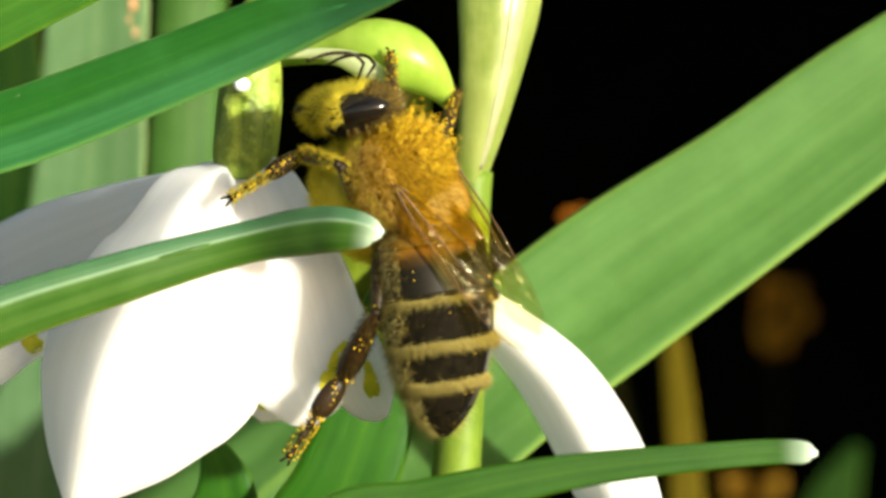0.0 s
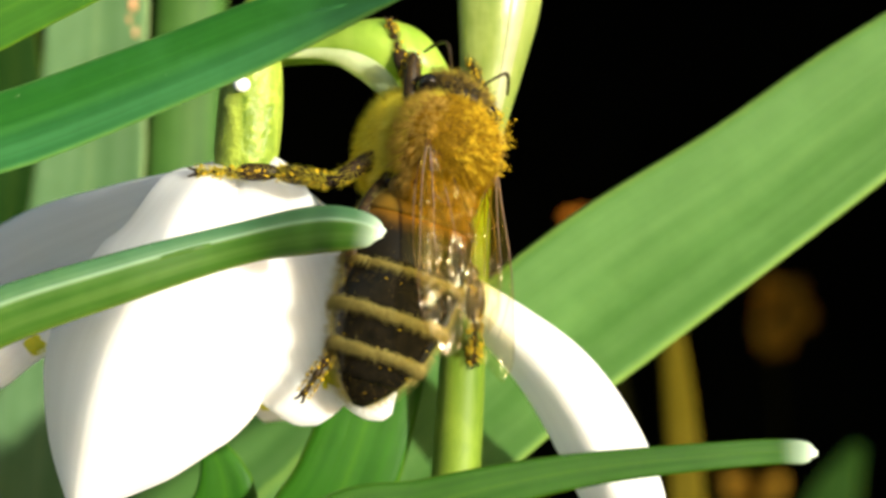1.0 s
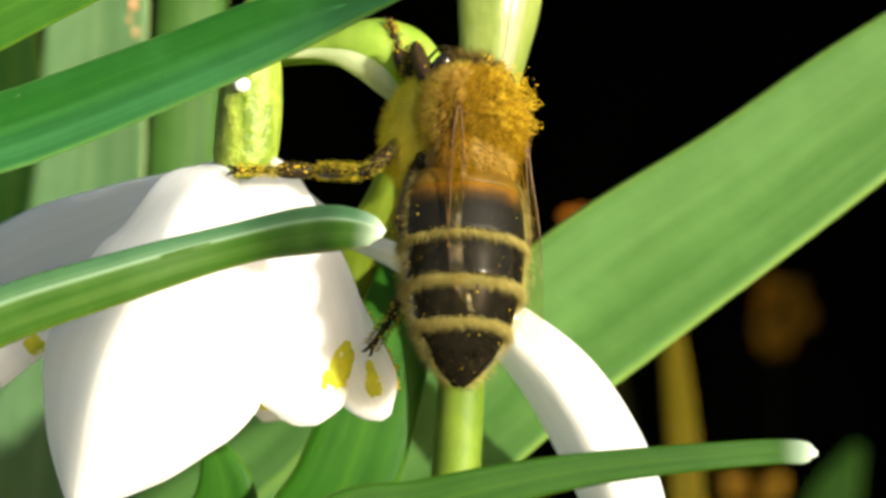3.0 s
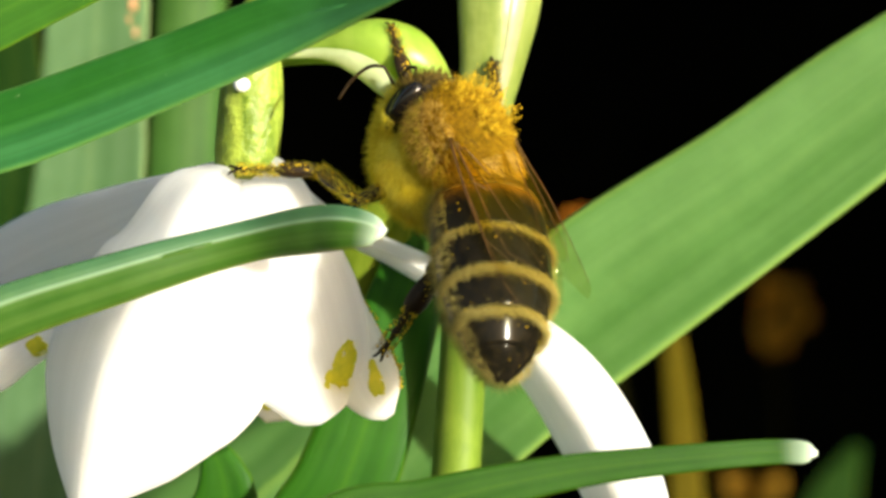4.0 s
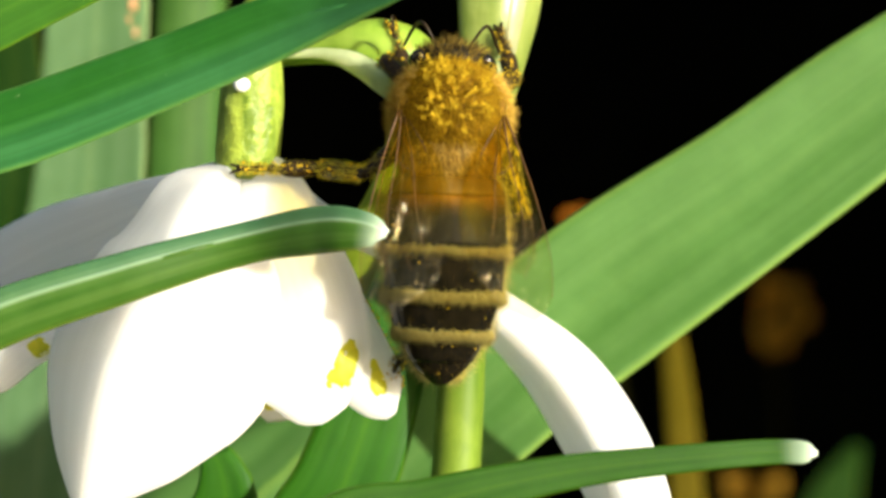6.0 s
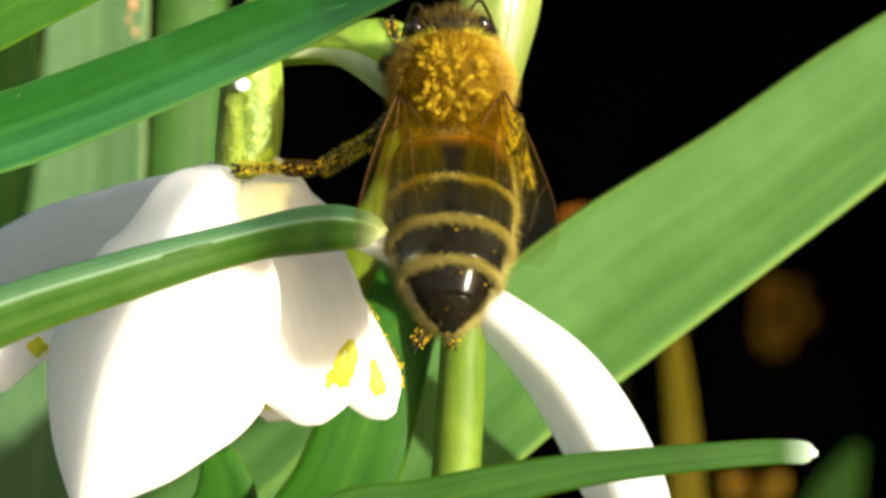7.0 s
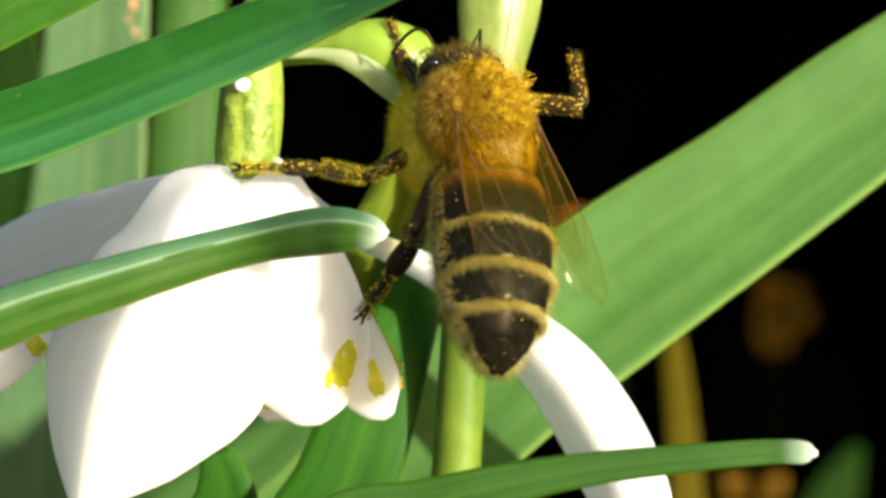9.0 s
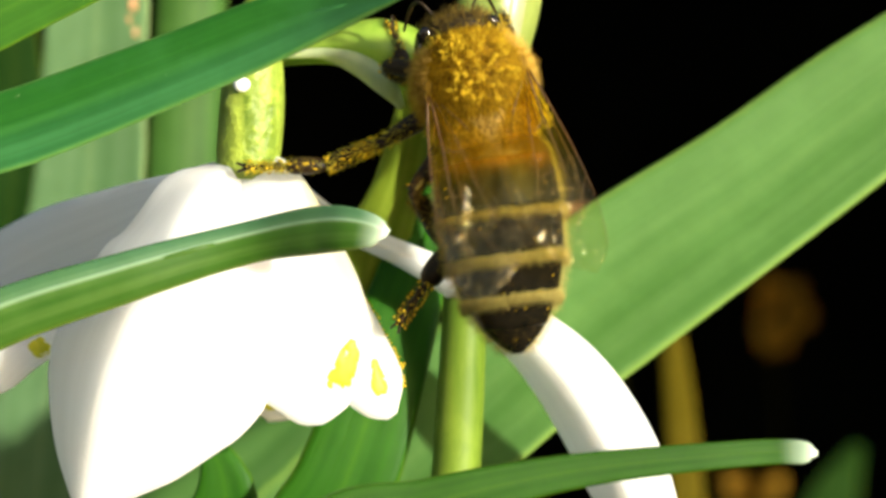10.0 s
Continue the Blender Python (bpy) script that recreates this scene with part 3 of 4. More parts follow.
tepal("outer_tepal", [(-7.95, 2.4, 2.93, 1.5), (-8.73, 0.6, 2.23, 2.9), (-9.53, -1.1, 0.61, 4.4), (-10.63, -1.8, -1.55, 5.2), (-11.62, -1.9, -3.71, 5.5), (-12.26, -1.8, -5.68, 4.8), (-12.75, -1.3, -7.58, 3.1), (-13.13, -0.8, -9.27, 0.3)],
      "large white outer petal hanging over the flower", n=64, thick=0.35, channel=-0.16, face=(0.14, -1, 0.0), wave=0.03, fold=(0.4, 1.7), cols=110)
tepal("outer_tepal", [(-8.22, 3, 2.78, 0.5), (-9.99, 3.2, 1.85, 1.0), (-12.53, 5.5, 0.7, 1.65), (-15.75, 8.8, -0.62, 2.15), (-19.44, 12.5, -2.4, 1.9), (-22.17, 15, -4.23, 1), (-23.52, 16, -5.54, 0.15)],
      "white outer petal spread away from the flower", n=50, thick=0.35, channel=-0.22, face=(-0.35, -0.93, -0.05), wave=0.04)
LONG_PETAL = tepal("outer_tepal", [(-6.53, 4, 2.83, 0.5), (-3.91, 5, 0.65, 0.5), (-1.81, 5.3, -0.4, 0.6), (0.13, 5.4, -1.5, 0.85), (2.2, 5.3, -3.15, 1.3), (3.95, 5, -4.95, 1.75), (5.25, 4.8, -7, 1.95), (6.35, 4.8, -9.41, 1.9), (7.4, 4.8, -11.88, 1.2), (8.2, 4.8, -13.6, 0.1)],
      "long white outer petal bending away behind the bee", n=60, thick=0.3, channel=-0.08, face=(0.2, -1, 0.25), fold=(0.4, 2.4), cols=110)
CUP = []
CUP.append(tepal("inner_tepal", [(-7.73, 3.33, 2.83, 0.91), (-6.86, 2.11, 2.11, 1.62), (-6.19, 1.2, 0.22, 2.13), (-5.56, 0.79, -2, 2.53), (-4.98, 0.69, -4.01, 2.33), (-4.62, 0.79, -5.02, 1.85), (-4.4, 0.89, -5.59, 1.35), (-4.15, 1, -5.98, 0.6)],
      "white inner petal", n=44, thick=0.4, channel=-0.1, face=(0.12, -1, 0)))
CUP.append(tepal("inner_tepal", [(-5.87, 3.33, 2.5, 0.61), (-4.89, 2.31, 0.43, 0.86), (-4.05, 1.6, -1.81, 1.05), (-3.2, 1.3, -3.83, 1.2), (-2.67, 1.3, -5.04, 1.16), (-2.35, 1.4, -5.7, 0.76), (-2.11, 1.5, -6.07, 0.25)],
      "white inner petal with a yellow-green mark like an arch", n=44, thick=0.4, channel=-0.28, face=(0.35, -1, 0)))
BACK_PETAL = tepal("inner_tepal", [(-7.22, 5, 2.75, 0.6), (-7.08, 6, -0.19, 1.5), (-6.69, 6.5, -3.39, 1.8), (-6.37, 6.5, -5.52, 1.4), (-6.26, 6.4, -6.47, 0.6)],
      "white inner petal hidden deep in the flower", n=40, thick=0.4, channel=0.35)
SIDE_PETAL = tepal("inner_tepal", [(-8.06, 5, 2.75, 0.4), (-10.9, 6.5, -0.2, 0.8), (-13.6, 5.5, -2.1, 0.9), (-15.8, 4, -3.4, 1.0), (-16.9, 3.6, -4.5, 0.8), (-17.5, 3.4, -5.1, 0.2)],
      "greenish white inner petal tip beside the large petal", n=40, thick=0.4, channel=-0.3)


def petal_mark(petal, top, foot, half, label="yellow-green mark near the petal's edge"):
    """A coloured patch that lies on a petal's front, a hair above it, from top to foot (x, z). half: its half width above and below."""
    c = np.array([tuple(q.co) for q in petal.data.vertices]) / MM + np.array(HANG)
    count, wide = 16, 7
    top, foot = np.array(top, float), np.array(foot, float)
    way = (foot - top) / np.linalg.norm(foot - top)
    side = np.array((-way[1], way[0]))
    grid = []
    for a in range(count):
        s_at = a / (count - 1)
        h = (half[0] + (half[1] - half[0]) * s_at) * math.sin(math.pi * (0.1 + 0.8 * s_at)) ** 0.5 * (1 + 0.12 * math.sin(9 * s_at + half[1] * 20))
        for b in range(wide):
            q = top + (foot - top) * s_at + side * h * (2 * b / (wide - 1) - 1)
            d = np.linalg.norm(c[:, [0, 2]] - q, axis=1)
            near = np.argsort(d)[:14]
            front = near[c[near, 1] <= np.median(c[near, 1])]
            w = 1 / (d[front] ** 2 + 0.01)
            edge = a in (0, count - 1) or b in (0, wide - 1)
            grid.append((q[0], (c[front, 1] * w).sum() / w.sum() - (0.02 if edge else 0.05), q[1]))
    part("petal_mark", mesh_of("petal_mark", np.array(grid) - np.array(HANG), grid_faces(count, wide, False)), MARK, flower, label)


petal_mark(CUP[0], (-3.4, -3.3), (-4.02, -5.1), (0.26, 0.62))
petal_mark(CUP[1], (-2.72, -4.0), (-2.44, -5.3), (0.16, 0.38))
petal_mark(BACK_PETAL, (-6.75, -5.35), (-6.65, -6.05), (0.3, 0.34))
petal_mark(SIDE_PETAL, (-15.3, -3.2), (-14.9, -3.8), (0.35, 0.35), "dull green mark near the petal's tip")
# pollen brushed off along the petal's rim
rng = np.random.default_rng(61)
rim = np.array([tuple(q.co) for q in CUP[1].data.vertices]).reshape(44, 24, 3)[20:38, 0] / MM
dust = rim[rng.integers(0, 18, 90)] + rng.normal(0, 0.05, (90, 3)) + np.array((0.02, -0.08, 0))
part("pollen", mesh_of("pollen", *grains(dust, 0.055, 62)), POLLEN, flower, "yellow pollen along the petal's rim", "stuff")


# ---- a milky dew drop, added for a white glint on the ovary ----
def glint_material():
    n = Nodes("milky_glint")
    # The glint is put into this whitish base colour.
    n.colour((0.95, 0.97, 1.0))
    n.gloss(0.3, 0.9)
    n.bsdf.inputs["Transmission Weight"].default_value = 0.35
    n.bsdf.inputs["IOR"].default_value = 1.33
    return n.mat


drop = part("dew_drop", mesh_of("dew_drop", *ellipsoid((0, 0, 0), (0.3, 0.22, 0.27), 14, 20)), glint_material())
drop.location = mm(*(-7.24, 1.75, 5.92))
tagged(drop, "milky white dew drop added for the glint on the green ovary", "dew drop")


# ---- dim things in the hollow ----
def withered(spot, size, stalk_to, label, material=DRY, seed=1):
    """A curled dry leaf on an added thin stalk, coloured near black as shade, that stands in the soil."""
    base = Vector(stalk_to)
    thing = tagged(new("withered_flower"), label, "dry flower")
    thing.location = base * MM
    top = Vector(spot) - base
    part("stalk", mesh_of("stalk", *tube([(0, 0, -2, 0.9), (top.x * 0.3, 2, top.z * 0.5, 0.8), (top.x, top.y, top.z - size * 0.4, 0.6), (*top, 0.3)], 24, 8)), STALK_SHADE, thing)
    rng = random.Random(seed)
    for k in range(7):
        a = rng.uniform(-3.1, 3.1)
        e = Vector((math.sin(a), rng.uniform(-0.4, 0.4), math.cos(a))) * size
        v, f, uv = blade([(*(top - e * 0.3), 0.2), (*(top + e * 0.15), size * 0.34), (*(top + e * 0.6 + Vector((0, -size * 0.2, 0))), size * 0.3), (*(top + e), size * 0.06)],
                         n=14, thick=0.4, channel=0.6, face=(rng.uniform(-0.6, 0.6), -1, rng.uniform(-0.5, 0.5)), cols=10)
        part("petal", mesh_of("petal", v, f, uv), material, thing)
    return thing


DRY_ORANGE = plain_material("withered_orange", (0.22, 0.075, 0.006), (0.36, 0.13, 0.014), 500.0, 0.9, 0.02, 0.7, 0.0004)
# Shade put into the colour, so that the added stalks don't show.
STALK_SHADE = plain_material("stalk_shade", (0.003, 0.003, 0.001), (0.006, 0.006, 0.001), 500.0, 0.95, 0.0)
withered((12.2, 160, 2.76), 1.2, (30, 166, GROUND), "small withered orange-brown flower on a thin stalk, added and coloured black as shade", DRY_ORANGE, seed=3)
withered((46.5, 300, -9.2), 6.0, (52, 302, GROUND), "withered brown flower head on a thin stalk, added and coloured black as shade", seed=5)
withered((31.7, 190, -26.0), 4.2, (32, 192, GROUND), "withered reddish-brown flower on a thin stalk, added and coloured black as shade", seed=8)
leaf([(14, 83, GROUND - 2, 1.8), (16.05, 85, -19.2, 1.16), (15.6, 85, -11.8, 1.02), (15.1, 85, -6.62, 0.76), (14.86, 85, -3.66, 0.22)], SHADE_LEAF, "yellow-green snowdrop leaf with shade put into its dim colour", thick=0.8, channel=0.1)
leaf([(29, 182, GROUND - 2, 2.4), (36.7, 180, -30.2, 2.7), (39.0, 180, -24.0, 2.2), (41.2, 180, -19.5, 0.6)], LEAF_SHADED, "dark green snowdrop leaf with shade put into its colour", thick=0.8, channel=0.1)


# ---- the honey bee: head along +x, left along +y, back along +z, waist at the origin ----
def bee_part(name, vf, material, parent, label="", kind=""):
    return part(name, mesh_of(name, *vf), material, parent, label, kind)


bee = tagged(new("honey_bee"), "golden-haired honey bee dusted with yellow pollen, clinging to the snowdrop", "bee")

THORAX_C, THORAX_S = (2.2, 0, -0.05), (1.9, 2.0, 1.75)
thorax = bee_part("thorax", joined([ellipsoid(THORAX_C, THORAX_S), ellipsoid((2.85, 0, 0.4), (0.85, 1.4, 0.9))]), THORAX_SKIN, bee, "amber-brown felted thorax")
pts, nrm = scattered(THORAX_C, THORAX_S, 15000, 11, lambda q: q[:, 2] > 0.2)
bee_part("thorax_hair", hairs(pts, nrm, (-0.7, 0, 0.0), 0.34, 0.011, 12, 0.5), FUZZ, thorax, "dense golden-brown hair on the back", "stuff")
pts, nrm = scattered(THORAX_C, (1.95, 2.0, 1.8), 6000, 13, lambda q: (q[:, 2] < 0.12) & (np.abs(q[:, 0]) < 0.97))
bee_part("breast_hair", hairs(pts, nrm, (-0.5, 0, -0.1), 0.36, 0.011, 14, 0.45), FUZZ_PALE, thorax, "pale yellow hair on flanks and breast", "stuff")
tufts, tnrm = scattered(THORAX_C, (1.97, 2.05, 1.8), 5200, 23, lambda q: (np.abs(q[:, 1]) > 0.62) & (q[:, 2] > -0.35) & (q[:, 2] < 0.55) & (q[:, 0] > -0.75))
bee_part("flank_hair", hairs(tufts, tnrm, (-0.5, 0, 0.25), 0.45, 0.012, 24, 0.35), FUZZ_GOLD, thorax, "tufts of orange-cream hair on the flanks", "stuff")
bee_part("breast", ellipsoid((1.95, 0, -1.85), (2.15, 1.78, 1.6)), VENTER, thorax, "pale hairy breast")
pts, nrm = scattered((1.95, 0, -1.85), (2.15, 1.78, 1.6), 8000, 20, lambda q: q[:, 2] < 0.5)
bee_part("breast_hair", hairs(pts, nrm, (-0.5, 0, 0.1), 0.42, 0.011, 21), FUZZ_PALE, thorax, "long pale yellow hair round the hips", "stuff")
bee_part("scutellum", joined([ellipsoid((0.75, 0, 0.55), (0.95, 1.45, 0.8)), ellipsoid((0.35, 0, -0.1), (0.9, 1.7, 1.0))]), AMBER, thorax, "amber hind part of the thorax")
pts, nrm = scattered((0.6, 0, 0.35), (1.05, 1.7, 1.05), 4200, 15, lambda q: q[:, 2] > -0.3)
bee_part("scutellum_hair", hairs(pts, nrm, (-1.3, 0, 0.1), 0.32, 0.010, 16, 0.5), FUZZ_GOLD, thorax, "short golden hair", "stuff")
rng = np.random.default_rng(18)
pts, nrm = scattered((2.3, 0, -0.05), (1.9, 2.0, 1.8), 210, 17, lambda q: (q[:, 2] > 0.5) & (np.abs(q[:, 1] + 0.05) < 0.52) & (q[:, 0] > -0.4) & (q[:, 0] < 0.72))
clump = np.repeat(pts + nrm * 0.34, 24, axis=0) + np.repeat(rng.normal(0, 0.12, (len(pts), 3)), 24, axis=0) * rng.uniform(-1, 1, (len(pts) * 24, 1)) + rng.normal(0, 0.04, (len(pts) * 24, 3)) + np.repeat(nrm, 24, axis=0) * rng.uniform(-0.15, 0.25, (len(pts) * 24, 1))
bee_part("pollen", grains(clump, 0.027, 19), POLLEN, thorax, "bright yellow clots of pollen", "stuff")
for side in (1, -1):
    bee_part("wing_scale", ellipsoid((2.35, side * 1.65, 0.9), (0.36, 0.24, 0.2), 10, 14), THORAX_SKIN, thorax, "small brown scale over the wing root")
bee_part("petiole", tube([(0.25, 0, -0.3, 0.6), (-0.1, 0, -0.3, 0.5), (-0.45, 0, -0.25, 0.7)], 10, 14), CHITIN, bee)

# abdomen, tapering to the tip along -x
AB_S = [0, 0.05, 0.12, 0.25, 0.42, 0.6, 0.76, 0.88, 0.95, 1.0]
AB_W = [1.0, 1.75, 2.0, 2.12, 2.15, 2.0, 1.62, 1.12, 0.7, 0.12]
AB_LEN = 7.8


def ab_ring(s, grow=0.0, cols=40, arc=None):
    w = float(np.interp(s, AB_S, AB_W)) + grow
    h = w * 0.80
    a = np.linspace(0, 2 * math.pi, cols, endpoint=False) if arc is None else np.linspace(-arc, arc, cols) + math.pi / 2
    drop = -0.15 - 0.75 * s * s
    return [(0.45 - AB_LEN * s, w * math.cos(q), drop + h * math.sin(q)) for q in a]


def smooth_rows(s0, s1, n):
    return [s0 + (s1 - s0) * i / (n - 1) for i in range(n)]


for k in range(3):
    AB_W = list(np.interp(np.linspace(0, 1, 40), AB_S, AB_W)) if k == 0 else [AB_W[0]] + [(AB_W[i - 1] + 2 * AB_W[i] + AB_W[i + 1]) / 4 for i in range(1, 39)] + [AB_W[39]]
    AB_S = list(np.linspace(0, 1, 40))
abdomen = bee_part("abdomen", loft([ab_ring(s, -0.06) for s in smooth_rows(0, 1, 30)]), VENTER_DULL, bee, "yellowish underside of the abdomen")


def tergite(s0, s1, material, label):
    """One back plate, open below, with a lip at its rear edge."""
    rows = smooth_rows(s0, s1, 9)
    outer = [ab_ring(s, 0.02 + 0.05 * (i / 8) ** 2, 36, 1.95) for i, s in enumerate(rows)]
    inner = [ab_ring(s, -0.05, 36, 1.95) for s in rows]
    rings = [o + list(reversed(i)) for o, i in zip(outer, inner)]
    return bee_part("back_plate", loft(rings), material, abdomen, label)


CUTS = [0.0, 0.13, 0.36, 0.56, 0.74, 0.88, 1.0]
for k in range(6):
    tergite(CUTS[k], min(1.0, CUTS[k + 1] + 0.012), AMBER if k == 0 else AMBER_BLACK if k == 1 else CHITIN, "amber-brown shining back plate" if k == 0 else "back plate, amber turning black" if k == 1 else "black shining back plate")


def hair_band(s0, s1, count, seed, arc=1.85):
    felt = [ab_ring(s, g, 40, arc) for s, g in zip(smooth_rows(s0 + 0.2 * (s1 - s0), s1 - 0.2 * (s1 - s0), 5), (-0.01, 0.015, 0.02, 0.015, -0.01))]
    under = [ab_ring(s, -0.03, 40, arc) for s in smooth_rows(s0 + 0.2 * (s1 - s0), s1 - 0.2 * (s1 - s0), 5)]
    solid = loft([o + list(reversed(i)) for o, i in zip(felt, under)])
    rng = np.random.default_rng(seed)
    p, n = [], []
    for _ in range(count):
        q = rng.uniform(-arc, arc) + math.pi / 2
        s = rng.normal((s0 + s1) / 2, 0.30 * (s1 - s0)) + 0.0025 * math.sin(4 * q + seed) + 0.0015 * math.sin(11 * q)
        w = float(np.interp(s, AB_S, AB_W)) + 0.05
        p.append((0.45 - AB_LEN * s, w * math.cos(q), -0.15 - 0.75 * s * s + 0.80 * w * math.sin(q)))
        n.append((0, math.cos(q), math.sin(q)))
    bee_part("hair_band", joined([solid, hairs(p, n, (-2.6, 0, 0), 0.40, 0.009, seed + 1, 0.9)]), FUZZ_BUFF, abdomen, "band of pale buff hair across the abdomen", "stuff")


hair_band(0.360, 0.388, 1800, 31)
hair_band(0.560, 0.598, 3200, 33)
hair_band(0.740, 0.772, 2500, 35)


def side_hair(count, seed):
    rng = np.random.default_rng(seed)
    p, n = [], []
    for _ in range(count):
        s = rng.uniform(0.02, 0.99)
        q = rng.uniform(1.25, 2 * math.pi - 1.25) + math.pi / 2
        w = float(np.interp(s, AB_S, AB_W))
        p.append((0.45 - AB_LEN * s, w * math.cos(q), -0.15 - 0.75 * s * s + 0.80 * w * math.sin(q)))
        n.append((0, math.cos(q), math.sin(q)))
    return hairs(p, n, (-0.6, 0, 0), 0.48, 0.006, seed + 1, 0.6)


bee_part("side_hair", side_hair(9000, 41), FUZZ_BUFF, abdomen, "fine fringe of pale golden hair", "stuff")
rng = np.random.default_rng(47)
bp, bn = [], []
for _ in range(600):
    s, q = rng.uniform(0.1, 0.97), rng.uniform(-1.5, 1.5) + math.pi / 2
    w = float(np.interp(s, AB_S, AB_W)) + 0.05
    bp.append((0.45 - AB_LEN * s, w * math.cos(q), -0.15 - 0.75 * s * s + 0.80 * w * math.sin(q)))
    bn.append((0, math.cos(q), math.sin(q)))
bee_part("back_hair", hairs(bp, bn, (-1.6, 0, 0), 0.18, 0.005, 48, 0.4), FUZZ_DARK, abdomen, "sparse short hair on the back plates", "stuff")
rng = np.random.default_rng(43)
fp, fn = [], []
for _ in range(1200):
    s, q = rng.uniform(0.0, 0.045), rng.uniform(-1.6, 1.6) + math.pi / 2
    w = float(np.interp(s, AB_S, AB_W)) + 0.03
    fp.append((0.45 - AB_LEN * s, w * math.cos(q), -0.15 - 0.75 * s * s + 0.80 * w * math.sin(q)))
    fn.append((0, math.cos(q), math.sin(q)))
bee_part("waist_hair", hairs(fp, fn, (-1.6, 0, 0), 0.3, 0.012, 44, 0.4), FUZZ_GOLD, abdomen, "sparse golden hair at the waist", "stuff")
rng = np.random.default_rng(45)
spk = []
for _ in range(34):
    s, q = rng.uniform(0.2, 0.97), rng.uniform(-1.3, 1.3) + math.pi / 2
    w = float(np.interp(s, AB_S, AB_W)) + 0.1
    spk.append((0.45 - AB_LEN * s, w * math.cos(q), -0.15 - 0.75 * s * s + 0.80 * w * math.sin(q)))
bee_part("pollen", grains(np.array(spk), 0.038, 46), POLLEN, abdomen, "yellow pollen grains", "stuff")

# head, built round its own joint
head = bee_part("head", joined([ellipsoid((0.75, 0, -0.25), (0.85, 1.55, 1.45)), ellipsoid((1.05, 0, -1.25), (0.65, 0.85, 0.95))]), HEAD_SKIN, bee, "black triangular head")
for side in (1, -1):
    v, f = ellipsoid((0.68, side * 1.16, 0.05), (0.45, 0.46, 1.0))
    bee_part("eye", (v, f), EYE_MAT, head, "glossy black compound eye")
    bee_part("antenna", joined([tube([(1.5, side * 0.35, -0.2, 0.055), (2.0, side * 0.75, 0.25, 0.05), (2.3, side * 1.0, 0.5, 0.055)], 10, 8),
                                tube([(2.3, side * 1.0, 0.5, 0.06), (2.65, side * 1.2, 0.25, 0.065), (2.85, side * 1.45, -0.5, 0.065), (2.75, side * 1.7, -1.3, 0.05)], 16, 8)]), CHITIN_BROWN, head, "jointed dark antenna")
    bee_part("mandible", tube([(1.2, side * 0.45, -1.8, 0.2), (1.3, side * 0.25, -2.25, 0.17), (1.3, side * 0.02, -2.45, 0.06)], 8, 8), CHITIN_BROWN, head)
bee_part("ocelli", joined([ellipsoid((0.85, y, z), (0.1, 0.1, 0.1), 8, 10) for y, z in ((0, 1.06), (0.25, 1.12), (-0.25, 1.12))]), EYE_MAT, head, "three small shining eyes")
pts, nrm = scattered((0.75, 0, -0.25), (0.87, 1.57, 1.47), 3000, 51, lambda q: (np.abs(q[:, 1]) < 0.7) & (q[:, 0] > 0.42) & (q[:, 2] < 0.35))
crown, cnrm = scattered((0.75, 0, -0.25), (0.87, 1.57, 1.47), 1400, 55, lambda q: (np.abs(q[:, 1]) < 0.75) & ((q[:, 0] < 0.42) | (q[:, 2] > 0.33)) & (q[:, 2] > -0.3))
bee_part("crown_hair", hairs(crown, cnrm, (-0.1, 0, 0.1), 0.42, 0.016, 56), FUZZ_DARK, head, "short dark brown hair on the crown", "stuff")
bee_part("head_hair", hairs(pts, nrm, (-0.1, 0, 0.25), 0.45, 0.016, 52), FUZZ_PALE, head, "pale yellow hair on the face", "stuff")
muzzle, mnrm = scattered((1.05, 0, -1.25), (0.67, 0.87, 0.97), 2200, 59, lambda q: q[:, 2] < 0.5)
bee_part("muzzle_hair", hairs(muzzle, mnrm, (-0.1, 0, -0.2), 0.36, 0.014, 60), FUZZ_PALE, head, "pale yellow hair round the mouth", "stuff")
cheeks, knrm = scattered((0.75, 0, -0.25), (0.87, 1.57, 1.47), 2600, 57, lambda q: (q[:, 2] < -0.2) & (q[:, 0] > -0.3))
bee_part("cheek_hair", hairs(cheeks, knrm, (-0.1, 0, 0.1), 0.42, 0.014, 58), FUZZ_PALE, head, "pale yellow hair on the cheeks", "stuff")
HEAD_AT = (3.2, 0, -0.35)


# wings: root at the origin, span along +x, front edge towards +y
def wing_mesh(outline_front, outline_rear, veins, seed):
    rows = 30
    fr, rr = curve_points(outline_front, rows), curve_points(outline_rear, rows)
    cols, v = 9, []
    for sheet in (0.006, -0.006):
        for a, b in zip(fr, rr):
            for j in range(cols):
                q = a + (b - a) * j / (cols - 1)
                v.append((q[0], q[1], sheet + 0.07 * math.sin(q[1] * 5.0) * math.sin(q[0] * 0.7 + seed) - 0.015 * q[0]))
    n = rows * cols
    f = grid_faces(rows, cols, False) + [tuple(reversed(q)) for q in grid_faces(rows, cols, False, n)]
    rim = [i * cols for i in range(rows)] + [(rows - 1) * cols + j for j in range(1, cols)] + [i * cols + cols - 1 for i in range(rows - 2, -1, -1)] + list(range(cols - 2, 0, -1))
    f += [(a, b, b + n, a + n) for a, b in zip(rim, rim[1:] + rim[:1])]
    tubes = []
    for row in veins:
        tubes.append(tube([(x, y, 0.07 * math.sin(y * 5.0) * math.sin(x * 0.7 + seed) - 0.015 * x, r * max(0.16, 0.8 - 0.1 * x)) for x, y, r in row], 20, 6, face=(0, 0, 1)))
    return (np.array(v) * 0.92, f), [(a * 0.92, b) for a, b in tubes]


